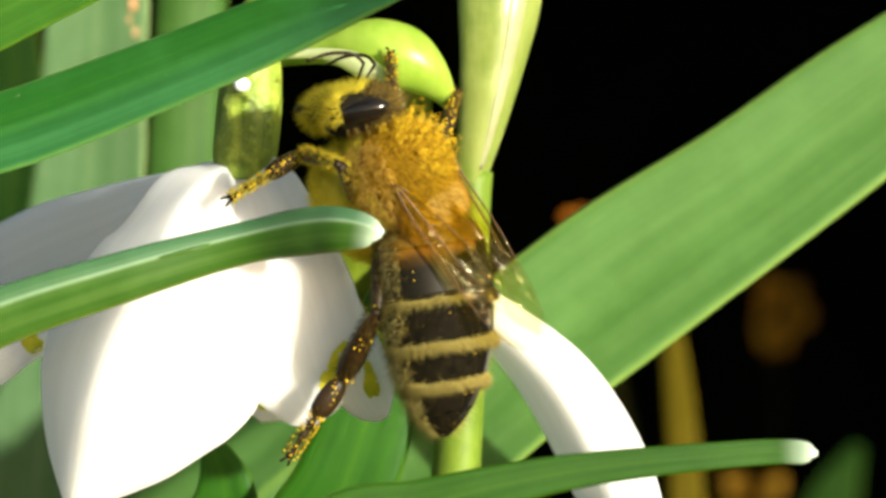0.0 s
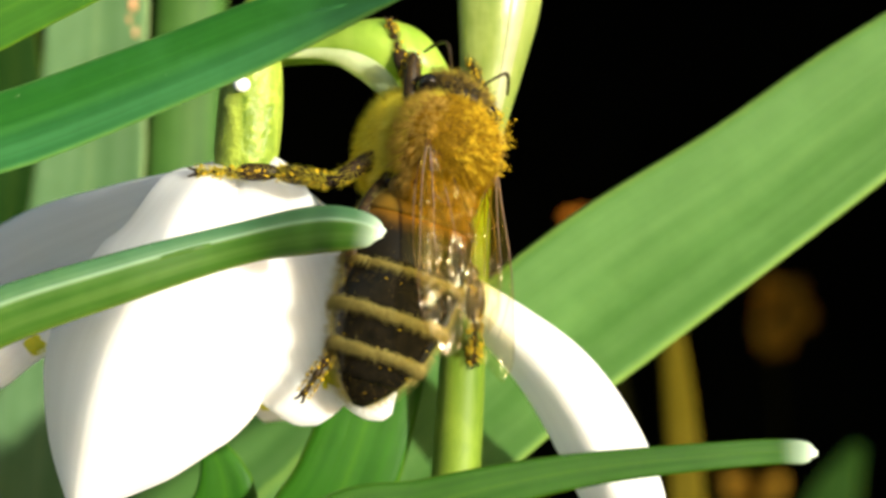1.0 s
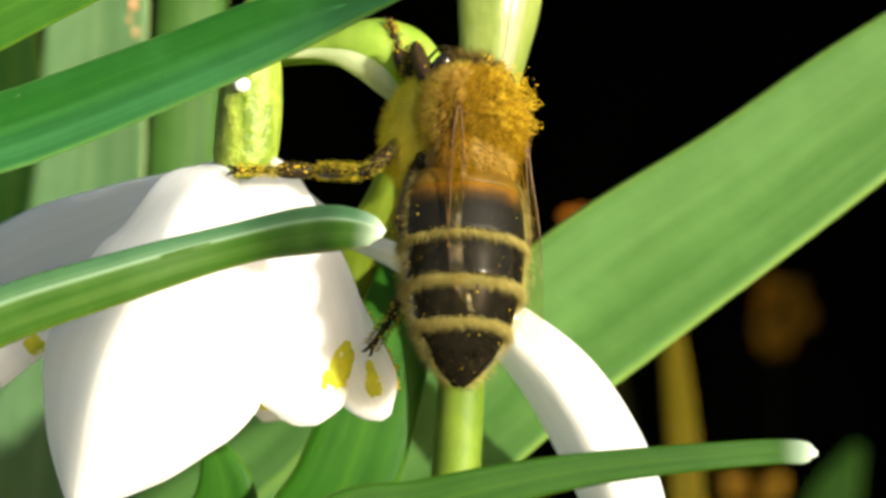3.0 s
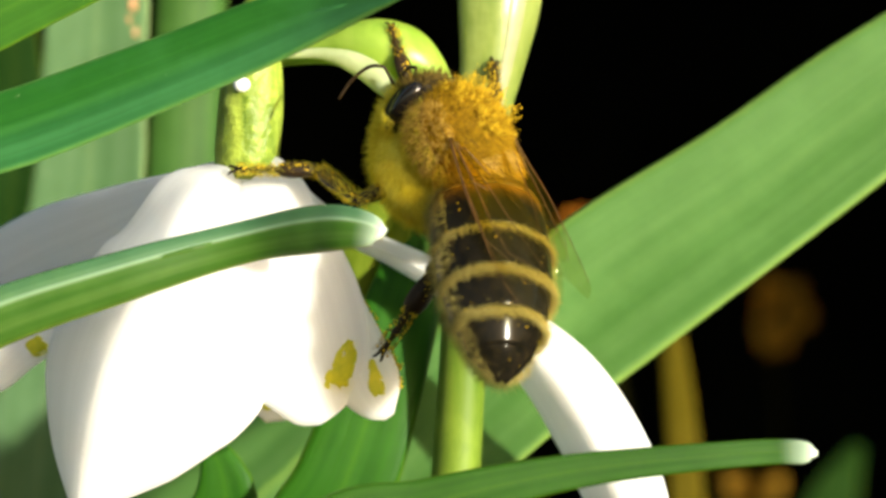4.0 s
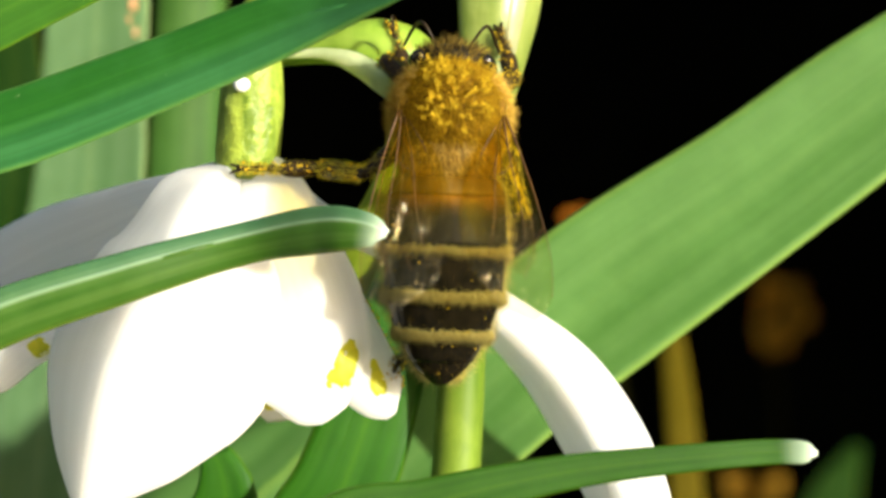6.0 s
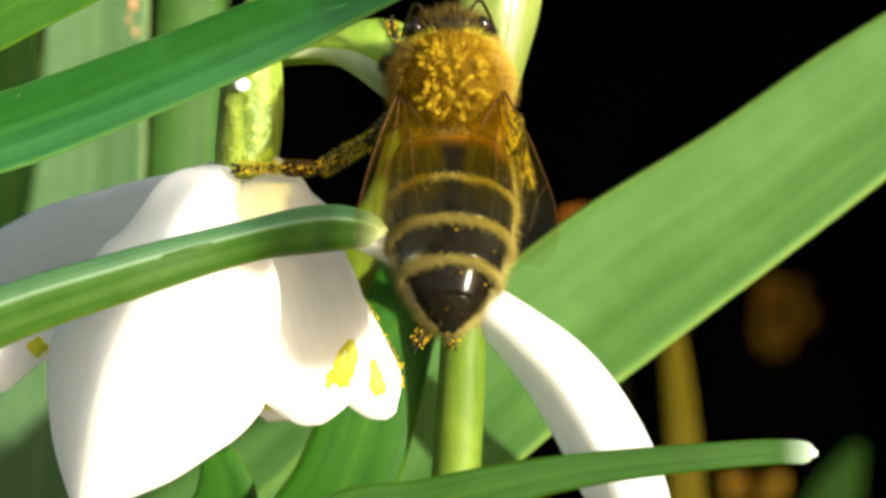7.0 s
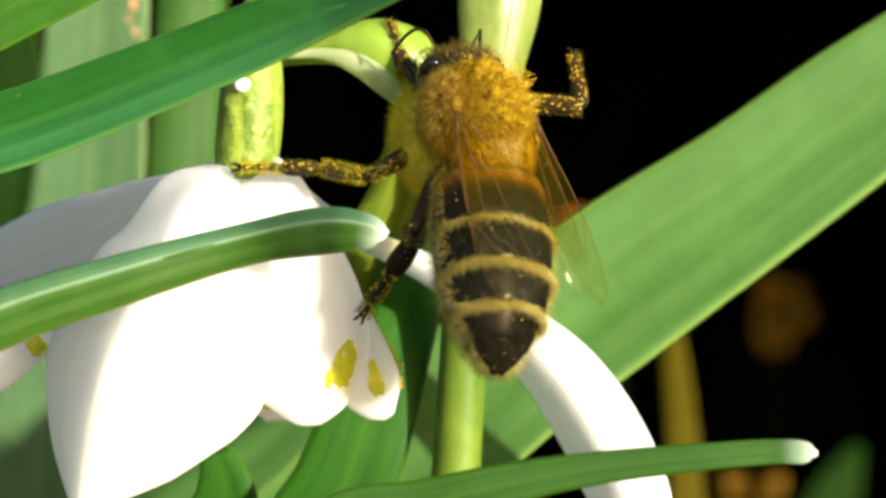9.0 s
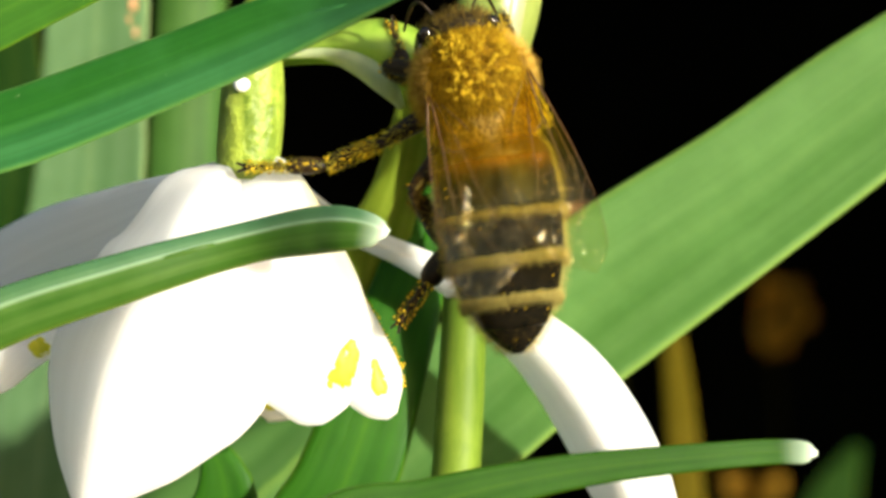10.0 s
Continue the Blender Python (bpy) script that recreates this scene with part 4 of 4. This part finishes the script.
FORE = wing_mesh([(0, 0.1), (1.5, 0.42), (3.5, 0.72), (6.0, 0.92), (7.6, 0.6), (8.3, -0.1)], [(0, -0.2), (1.2, -1.15), (3.0, -2.05), (5.4, -2.3), (7.3, -1.6), (8.3, -0.1)],
                 [[(0, 0.1, 0.07), (1.5, 0.42, 0.065), (3.5, 0.72, 0.06), (6.0, 0.92, 0.05), (7.4, 0.7, 0.03)], [(0, 0, 0.06), (2.0, 0.0, 0.05), (4.0, 0.1, 0.04), (5.2, 0.0, 0.03)],
                  [(0.2, -0.1, 0.05), (2.0, -0.6, 0.04), (4.2, -1.0, 0.035), (5.8, -1.5, 0.02)], [(0.4, -0.3, 0.04), (1.6, -1.1, 0.03), (3.2, -1.75, 0.02)], [(2.0, 0.0, 0.03), (2.3, -0.3, 0.03), (2.4, -0.55, 0.03)],
                  [(4.0, 0.1, 0.03), (4.1, -0.4, 0.03), (4.2, -0.8, 0.03)], [(4.6, 0.8, 0.03), (5.6, 0.2, 0.03), (6.6, -0.2, 0.02)], [(5.2, 0.0, 0.03), (5.6, -0.6, 0.03), (6.4, -1.0, 0.02)]], 0.4)
HIND = wing_mesh([(0, 0.1), (1.5, 0.4), (3.5, 0.5), (5.2, 0.3), (5.7, -0.2)], [(0, -0.1), (0.9, -1.2), (2.8, -1.9), (4.8, -1.3), (5.7, -0.2)],
                 [[(0, 0.1, 0.05), (1.5, 0.4, 0.045), (3.5, 0.5, 0.04), (5.0, 0.33, 0.02)], [(0, 0, 0.04), (2.0, -0.25, 0.03), (4.4, -0.4, 0.02)], [(0.6, -0.1, 0.03), (2.0, -0.8, 0.02), (3.0, -1.1, 0.02)]], 1.7)


def make_wing(kind, side):
    (v, f), tubes = kind
    flip = np.array((1, 1, 1)) if side > 0 else np.array((1, -1, 1))
    turn = (lambda q: q) if side > 0 else (lambda q: tuple(reversed(q)))
    w = bee_part("wing", (np.array(v) * flip, [turn(q) for q in f]), WING, bee, "clear amber-tinted wing folded over the back")
    for vv, vf in tubes:
        bee_part("vein", (vv * flip, [turn(q) for q in vf]), VEIN, w)
    return w


# legs: each segment runs along +x from its joint
def leg_hair(length, radius, count, seed):
    r = np.random.default_rng(seed)
    x, q = r.uniform(0.05, 0.98, count) * length, r.uniform(0, 2 * math.pi, count)
    p = np.stack([x, radius * np.cos(q), radius * np.sin(q)], 1)
    n = np.stack([0 * q, np.cos(q), np.sin(q)], 1)
    return hairs(p, n, (0.9, 0, 0), 0.25, 0.009, seed + 1, 0.3)


SIZES = {"front": (2.2, 2.0, 2.3), "middle": (2.5, 2.3, 3.0), "hind": (2.7, 3.1, 3.4)}
HIPS = {"front": (2.9, 0.85, -1.25), "middle": (1.75, 1.0, -1.45), "hind": (0.55, 0.95, -1.35)}
legs = {}
for kind in ("front", "middle", "hind"):
    fe, ti, ta = SIZES[kind]
    wide = 1.3 if kind == "hind" else 1.0
    for side in (1, -1):
        hx, hy, hz = HIPS[kind]
        leg = bee_part("leg", ellipsoid((hx, side * hy * 0.9, hz + 0.15), (0.5, 0.45, 0.5), 10, 14), CHITIN_BROWN, bee, "dark hairy leg dusted with pollen")
        seed = int(hx * 100) + side
        bits = []
        shapes = (("femur", [(0, 0, 0, 0.2), (fe * 0.3, 0, 0.03, 0.3), (fe * 0.7, 0, 0.03, 0.27), (fe, 0, 0, 0.17)], 0.26, fe, 420),
                  ("tibia", [(0, 0, 0, 0.15), (ti * 0.3, 0, 0, 0.22 * wide), (ti * 0.75, 0, 0, 0.3 * wide), (ti, 0, 0, 0.2 * wide)], 0.25 * wide, ti, 800),
                  ("tarsus", [(0, 0, 0, 0.14), (ta * 0.12, 0, 0, 0.24 * wide), (ta * 0.45, 0, 0, 0.22 * wide), (ta * 0.5, 0, 0, 0.1), (ta * 0.6, 0, 0, 0.15), (ta * 0.64, 0, 0, 0.09), (ta * 0.74, 0, 0, 0.14), (ta * 0.8, 0, 0, 0.08), (ta, 0, 0, 0.13)], 0.17 * wide, ta, 600))
        for name, row, rad, ln, count in shapes:
            pieces = [tube([(a, b, c, r * 1.2) for a, b, c, r in row], 26, 10, 0.75, (0, 0.05, 1))]
            if name == "tarsus":
                for c in (1, -1):
                    pieces.append(tube([(ta - 0.05, 0.05 * c, 0, 0.06), (ta + 0.18, 0.14 * c, 0.03, 0.05), (ta + 0.28, 0.16 * c, -0.12, 0.015)], 8, 6))
            ob = bee_part(name, joined(pieces), CHITIN_BROWN, leg)
            bits.append(ob)
            # hair and pollen stay with their segment in one mesh
            hv, hf = leg_hair(ln, rad, count, seed + len(bits) * 7)
            pr = np.random.default_rng(seed + 90 + len(bits))
            npol = 8 if name == "femur" else 30 if name == "tibia" and kind == "hind" else 170 if kind == "hind" else 70
            px, pq = pr.uniform(0.05, 1.0, npol) * ln, pr.uniform(0, 2 * math.pi, npol)
            gv, gf = grains(np.stack([px, (rad + 0.06) * np.cos(pq), (rad + 0.06) * np.sin(pq)], 1), 0.055, seed + 5)
            base = len(ob.data.vertices)
            body_v = np.array([tuple(q.co) for q in ob.data.vertices]) / MM
            body_f = [tuple(q.vertices) for q in ob.data.polygons]
            av, af = joined([(body_v, body_f), (hv, hf), (gv, gf)])
            me = mesh_of(name, av, af)
            for m in (CHITIN_BROWN, FUZZ_PALE if kind == "middle" else FUZZ_DARK, POLLEN):
                me.materials.append(m)
            kinds = [0] * len(body_f) + [1] * len(hf) + [2] * len(gf)
            me.polygons.foreach_set("material_index", kinds)
            ob.data = me
        legs[kind, side] = bits
wings = {(k, s): make_wing(m, s) for k, m in (("fore", FORE), ("hind", HIND)) for s in (1, -1)}


# ---- what moves ----
class Track:
    """Rows of values over time, read smoothly between them."""

    def __init__(self):
        self.rows = []

    def key(self, t, *values):
        self.rows.append((t, *[c for v in values for c in (v if isinstance(v, tuple) else (v,))]))

    def at(self, t):
        r = np.array(self.rows)
        ts, vs = r[:, 0], r[:, 1:]
        if t <= ts[0]:
            return vs[0]
        if t >= ts[-1]:
            return vs[-1]
        i = int(np.searchsorted(ts, t, side="right")) - 1
        h = ts[i + 1] - ts[i]
        u = (t - ts[i]) / h

        def slope(k):
            if k == 0 or k == len(ts) - 1:
                return np.zeros(vs.shape[1])
            a, b = (vs[k] - vs[k - 1]) / (ts[k] - ts[k - 1]), (vs[k + 1] - vs[k]) / (ts[k + 1] - ts[k])
            return np.where(a * b > 0, 2 * a * b / np.where(a + b == 0, 1, a + b), 0)

        m0, m1 = slope(i), slope(i + 1)
        return (2 * u ** 3 - 3 * u * u + 1) * vs[i] + (u ** 3 - 2 * u * u + u) * h * m0 + (-2 * u ** 3 + 3 * u * u) * vs[i + 1] + (u ** 3 - u * u) * h * m1


UPRIGHT = Matrix(((0, -1, 0), (0, 0, -1), (1, 0, 0)))


def attitude(heading, pitch, roll):
    """Turn of a body part: heading leans it clockwise, pitch brings its front nearer, roll turns its back to the right."""
    return Matrix.Rotation(radians(heading), 3, "Y") @ Matrix.Rotation(radians(pitch), 3, "X") @ Matrix.Rotation(radians(roll), 3, "Z") @ UPRIGHT


def along(p, q, up):
    """Pose of a segment from p towards q."""
    x = (q - p).normalized()
    y = up.cross(x).normalized()
    z = x.cross(y)
    return Matrix.Translation(p * MM) @ Matrix((x, y, z)).transposed().to_4x4()


def bend(hip, ankle, a, b, pole):
    """The knee of a two-bone limb, and its ankle as far as it reaches."""
    d = ankle - hip
    reach = min(max(d.length, abs(a - b) + 0.05), (a + b) * 0.995)
    d.normalize()
    ankle = hip + d * reach
    x = (a * a - b * b + reach * reach) / (2 * reach)
    side = pole - d * pole.dot(d)
    side.normalize()
    return hip + d * x + side * math.sqrt(max(a * a - x * x, 0.0)), ankle


def motions():
    body, belly, face, spread = Track(), Track(), Track(), Track()

    def row(t, waist, thorax_turn, belly_turn, head_turn):
        body.key(t, waist, thorax_turn)
        belly.key(t, belly_turn)
        face.key(t, head_turn)

    # time, waist, then heading, pitch and roll of thorax, abdomen and head
    row(0.0, (-0.4, 0, 0.78), (-32, 5, 52), (-8, 0, 42), (-13, 0, 80))
    row(0.2, (-0.88, 0, 0.94), (-29, 5, 48), (-5, 6, 36), (-18, 0, 78))
    row(0.5, (-0.72, 0, 1.42), (-28, 5, 40), (-5, 4, 26), (-12, -6, 72))
    row(0.7, (-1.36, 0, 1.26), (-8, 3, 26), (0, 6, 8), (-6, -8, 58))
    row(0.8, (-0.64, 0.6, 1.62), (-2, 0, 28), (5, 6, 8), (-8, -15, 45))
    row(1.0, (-0.64, 1.2, 1.5), (18, -5, 44), (17, -8, 14), (25, -25, 5))
    row(1.2, (-0.24, 1.2, 1.58), (22, -8, 44), (19, -10, 14), (24, -30, 5))
    row(1.5, (-0.02, 1.2, 2.12), (14, -5, 41), (19, -18, 14), (14, -18, 3))
    row(1.7, (-0.12, 1.2, 2.06), (16, -8, 38), (18, -14, 12), (14, -25, 3))
    row(2.0, (-0.38, 1.2, 1.46), (10, -8, 36), (13, -10, 10), (10, -36, 5))
    row(2.2, (0.28, 1.2, 2.12), (16, -16, 34), (15, 0, 10), (14, -59, 5))
    row(2.5, (0.38, 1, 2.52), (12, -20, 40), (13, 2, 8), (10, -64, 5))
    row(2.7, (1.02, 0.6, 2.66), (14, -26, 48), (6, -20, 12), (10, -69, 12))
    row(3.2, (0.62, 0.3, 2.32), (2, -15, 44), (-3, -20, 14), (-4, -49, 18))
    row(3.8, (0.68, 0, 1.92), (-12, -8, 44), (-8, -22, 18), (-28, -34, 44))
    row(4.0, (1.52, 0, 1.92), (-28, -4, 56), (-9, -36, 36), (-46, -24, 66))
    row(4.2, (0.22, 0, 2.18), (-3, -4, 10), (-4, -14, 4), (-4, -32, 10))
    row(4.5, (-0.72, 0, 3.1), (3, 3, -4), (-6, 0, -6), (4, -36, 0))
    row(4.7, (-0.52, 0, 2.82), (3, 0, 0), (-2, 6, -3), (4, -40, 0))
    row(5.0, (-0.52, 0, 3.38), (2, 6, -3), (-5, 16, -4), (4, -38, 0))
    row(5.2, (0.36, 0, 2.12), (8, 4, 8), (4, 28, 0), (8, -28, 4))
    row(5.5, (-0.04, 0, 2.52), (4, 0, 10), (3, 5, 0), (6, -38, 0))
    row(5.7, (0.08, 0, 2.32), (3, -2, 4), (3, 10, 0), (4, -32, 2))
    row(6.2, (0.22, 0, 2.82), (2, -8, 4), (1, -8, 2), (2, -36, 2))
    row(6.8, (0.56, 0, 3.5), (0, 4, 3), (-1, -30, 4), (0, -42, 0))
    row(7.0, (0.32, 0, 3.6), (-1, 12, 0), (1, -38, 2), (-3, -48, 0))
    row(7.2, (0.06, 0, 2.58), (4, 2, 3), (2, -30, 2), (3, -39, 0))
    row(7.5, (0.26, 0, 2.52), (-2, -8, 10), (3, -8, 2), (-3, -36, 5))
    row(7.7, (0.38, 0, 2.42), (2, -6, 6), (3, -8, 2), (2, -34, 4))
    row(8.0, (0.16, 0, 2.12), (0, -8, 8), (4, -4, 0), (0, -38, 0))
    row(8.2, (1.08, 0, 2.82), (-2, -8, 15), (5, -12, 8), (-4, -36, 10))
    row(8.5, (1.36, 0, 2.18), (-14, -12, 52), (-9, -34, 32), (-28, -36, 42))
    row(8.7, (1.36, 0, 1.92), (-12, -8, 46), (-5, -26, 28), (-18, -34, 32))
    row(9.0, (1.6, 0, 2.54), (-12, -10, 44), (-6, -30, 30), (-14, -32, 24))
    row(9.2, (1.32, 0, 1.92), (-14, -6, 42), (-6, -22, 18), (-20, -29, 34))
    row(9.3, (0.56, 0, 1.38), (-10, 0, 30), (-6, -18, 12), (-14, -22, 26))
    row(9.5, (-0.74, 0, 1.26), (3, 10, -3), (0, 0, -4), (4, -2, 0))
    row(9.7, (0.32, 0, 2.46), (0, 6, 0), (-1, 18, -2), (0, -32, 0))
    row(9.8, (0.72, 0, 2.82), (-2, 2, 0), (-4, 2, 0), (0, -34, 0))
    row(10.0, (1.68, 0, 3.74), (-16, 0, 8), (-8, -4, 4), (-14, -36, 5))

    # the way in which the left and the right wing lie, and how far they lift off the back
    for t, lw, rw, lift in ((0.0, -38, -19, 2), (0.2, -40, -19, 2), (0.5, -30, -18, 6), (0.7, -8, -20, 14), (0.8, -15, -24, 10), (1.0, 3, 6, 14), (1.5, 4, 5, 9), (2.0, -4, 2, 14), (2.5, 0, 3, 9), (2.7, -4, -2, 2), (3.8, -8, -6, 0), (4.0, -10, -8, -4), (4.5, 3, -3, 10),
                            (5.0, 3, -4, 12), (5.5, 5, -5, 14), (7.0, 9, -14, 12), (7.5, 7, -15, 14), (8.0, 4, -10, 16), (8.5, -6, -12, 1), (9.0, -6, -12, 0), (9.2, -6, -11, 2), (9.5, 1, 4, 6), (9.7, -2, 3, 8), (9.8, 2, -8, 12), (10.0, -12, -17, 10)):
        spread.key(t, lw, rw, lift)

    # the neck reaches forward at first
    neck = Track()
    for t, reach in ((0.0, 0.75), (0.3, 0.7), (0.5, 0.6), (0.8, 0.1), (1.0, 0), (10.0, 0)):
        neck.key(t, reach)

    feet = {k: Track() for k in legs}
    # time, foot, then the way of the last joint into the foot
    for t, foot in ((0.0, (-1.94, 3.2, 8.28)), (10.0, (-1.94, 3.2, 8.28))):
        feet["front", 1].key(t, foot, (-0.25, 0.3, 0.8))
    for t, foot in ((0.0, (-7.44, -1.6, 1.75)), (0.2, (-7.56, -1.6, 1.83)), (0.3, (-7.96, -0.5, 4.32)), (0.4, (-7.72, 0, 5.76)), (0.6, (-7.42, 0, 5.46)), (0.7, (-8.22, 0.5, 4.08)), (0.8, (-8.95, 1, 2.77)), (1.0, (-8.87, 1, 2.75)), (1.4, (-7.76, 1, 2.75)), (2.0, (-7.51, 1, 2.79)), (10.0, (-7.31, 1, 2.91))):
        feet["middle", 1].key(t, foot, (-1, 0, -0.62 if t < 0.3 else 0.0))
    for t, foot in ((0.0, (-5.43, -1, -7.31)), (0.5, (-5.13, -1, -6.51)), (1.0, (-4.94, -0.8, -5.14)), (1.5, (-1.89, 0.5, -5)), (2.0, (-5.33, -1, -1.96)), (2.5, (-2.89, 0.5, -3.4)), (4.0, (-2.2, 0.3, -3.7)), (4.5, (-1.93, 2.5, -4.08)), (5.0, (-1.64, 4, -3.72)), (5.5, (-2.33, 2, -5.08)),
                    (7.0, (-0.99, 1, -3.41)), (7.5, (-1.8, 1, -4.63)), (8.0, (-2.3, 1, -3.41)), (8.5, (-2.29, 0.3, -3.7)), (9.0, (-2.89, 0.5, -2.39)), (9.5, (-1.91, 1.5, -5.05)), (10.0, (-1.59, 0.5, -2.69))):
        feet["hind", 1].key(t, foot, (-0.55, 0, -0.8))
    for t, foot in ((0.0, (0.76, 5.5, 6.77)), (1.8, (1.39, 5.5, 7.41)), (4.5, (2.03, 5.5, 7.41)), (5.5, (2.23, 5, 8)), (7.0, (1.7, 5, 8.42)), (8.0, (2.41, 4, 7.51)), (8.6, (2.44, 5, 8.21)), (9.0, (4.67, 1, 6.93)), (9.2, (4.38, 1.5, 6.72)), (9.4, (1.51, 6, 9.03)), (9.7, (1.51, 6, 9.24)), (10.0, (2.14, 6, 9.56))):
        feet["front", -1].key(t, foot, (-0.2, 0.5, 0.8))
    for t, foot in ((0.0, (0.4, 5, 2.0)), (0.6, (0.7, 5, 2.2)), (1.2, (2.2, 5.2, 2.7)), (2.0, (2.44, 5, 2.96)), (4.5, (2.23, 5, 2.33)), (5.0, (3.73, 3, 2.39)), (5.5, (2.95, 4.5, 0.86)), (7.0, (3.16, 4.5, 2.32)), (8.0, (2.95, 4.5, 2.32)), (9.0, (3.05, 4.5, 2.95)), (9.3, (2.42, 4.5, 2.11)), (9.6, (2.38, 4.5, 2.01)), (10.0, (3.47, 4.5, 3.78))):
        feet["middle", -1].key(t, foot, (0.2, 0.6, -0.8))
    for t, foot in ((0.0, (1.18, 5.5, -4.41)), (4.5, (1.18, 5.5, -2.93)), (5.5, (0.65, 5.5, -5.46)), (7.0, (0.33, 4, -3.52)), (7.5, (0.97, 5.5, -3.35)), (10.0, (1.81, 5.5, -2.51))):
        feet["hind", -1].key(t, foot, (0, 0.4, -0.9))

    times = [round(0.1 * i, 2) for i in range(101)]
    rows = {}
    for t in times:
        b = body.at(t)
        turn = attitude(*b[3:6])
        place = Vector(b[:3]) * 0.985 + Vector((0, -1.5, 0))
        rows.setdefault(bee, []).append((t, Matrix.Translation(place * MM) @ turn.to_4x4()))
        inv = turn.transposed()
        rows.setdefault(abdomen, []).append((t, (inv @ attitude(*belly.at(t))).to_4x4()))
        reach = float(neck.at(t)[0])
        rows.setdefault(head, []).append((t, Matrix.Translation(mm(HEAD_AT[0] + reach, 0, HEAD_AT[2] + 0.4 * reach)) @ (inv @ attitude(*face.at(t))).to_4x4()))
        lw, rw, lift = spread.at(t)
        # they ride up on the abdomen where it bends towards the back
        lift += 0.7 * max(0.0, b[4] - belly.at(t)[1]) * math.cos(radians(b[5]))
        for (kind, side), w in wings.items():
            out = (lw - b[3] if side > 0 else b[3] - rw) + (0 if kind == "fore" else 3)
            root = (2.1, side * 1.75, 1.0) if kind == "fore" else (1.5, side * 1.65, 0.85)
            m = Matrix.Translation(mm(*root)) @ Matrix.Rotation(radians(180 - side * out), 4, "Z") @ Matrix.Rotation(radians(-lift if kind == "fore" else -lift + 2), 4, "Y") @ Matrix.Rotation(radians(side * (180 + 8)), 4, "X")
            rows.setdefault(w, []).append((t, m))
        for (kind, side), bits in legs.items():
            fe, ti, ta = SIZES[kind]
            v = feet[kind, side].at(t)
            foot = inv @ (Vector(v[:3]) - place)
            way = (inv @ Vector(v[3:6])).normalized()
            hx, hy, hz = HIPS[kind]
            hip = Vector((hx, side * hy, hz))
            pole = Vector((-0.2, -0.4, -0.6)) if (kind, side) == ("hind", -1) else Vector((-1.0, 0.3, 0.9)) if (kind, side) == ("middle", 1) else Vector((-1.0, -0.2, 0.5)) if (kind, side) == ("middle", -1) else Vector((-0.7, 0.9, 0.35)) if kind == "hind" else Vector((0.5, side * 0.9, 0.9))
            knee, ankle = bend(hip, foot - way * ta, fe, ti, pole)
            for ob, p, q in zip(bits, (hip, knee, ankle), (knee, ankle, foot)):
                rows.setdefault(ob, []).append((t, along(p, q, Vector((0.1, 0.2, 1)))))
    for ob, r in rows.items():
        walk(ob, r)
    # the flower and the short leaf give way a little under the bee
    sway = []
    base = flower.location.copy()
    for t, x, turn in ((0.0, 0, 0), (1.0, 0.02, -0.35), (2.0, 0.02, -0.5), (2.5, 0, -0.2), (4.5, 0.02, -0.8), (5.0, 0, -0.5), (5.5, 0.02, -1.0), (7.0, 0.02, -0.9), (8.0, 0.02, -0.7), (9.5, 0.03, -0.7), (10.0, 0.05, -1.0)):
        sway.append((t, Matrix.Translation(base + mm(x, 0, 0)) @ Matrix.Rotation(radians(turn), 4, "Y")))
    walk(flower, sway)
    walk(LONG_PETAL, [(t, Matrix.Rotation(radians(a), 4, "Y")) for t, a in ((0.0, 0), (2.5, 0), (4.5, 0.15), (5.0, 0.5), (5.5, 0.1), (7.0, 0.1), (8.0, -0.2), (8.5, -0.7), (9.0, -0.3), (9.5, -0.2), (10.0, -0.4))])
    rest = SHORT_LEAF.location.copy()
    nod = [(t, Matrix.Translation(rest + mm(x, 0, z))) for t, x, z in ((0.0, 0, 0), (1.0, 0.05, 0.02), (2.5, 0.04, 0.03), (4.5, 0.1, 0.05), (5.0, 0.05, 0.05), (5.5, 0.16, 0), (7.0, 0.1, 0.05), (8.0, 0.14, 0.03), (9.5, 0.16, -0.04), (10.0, 0.18, 0.02))]
    walk(SHORT_LEAF, nod)


motions()
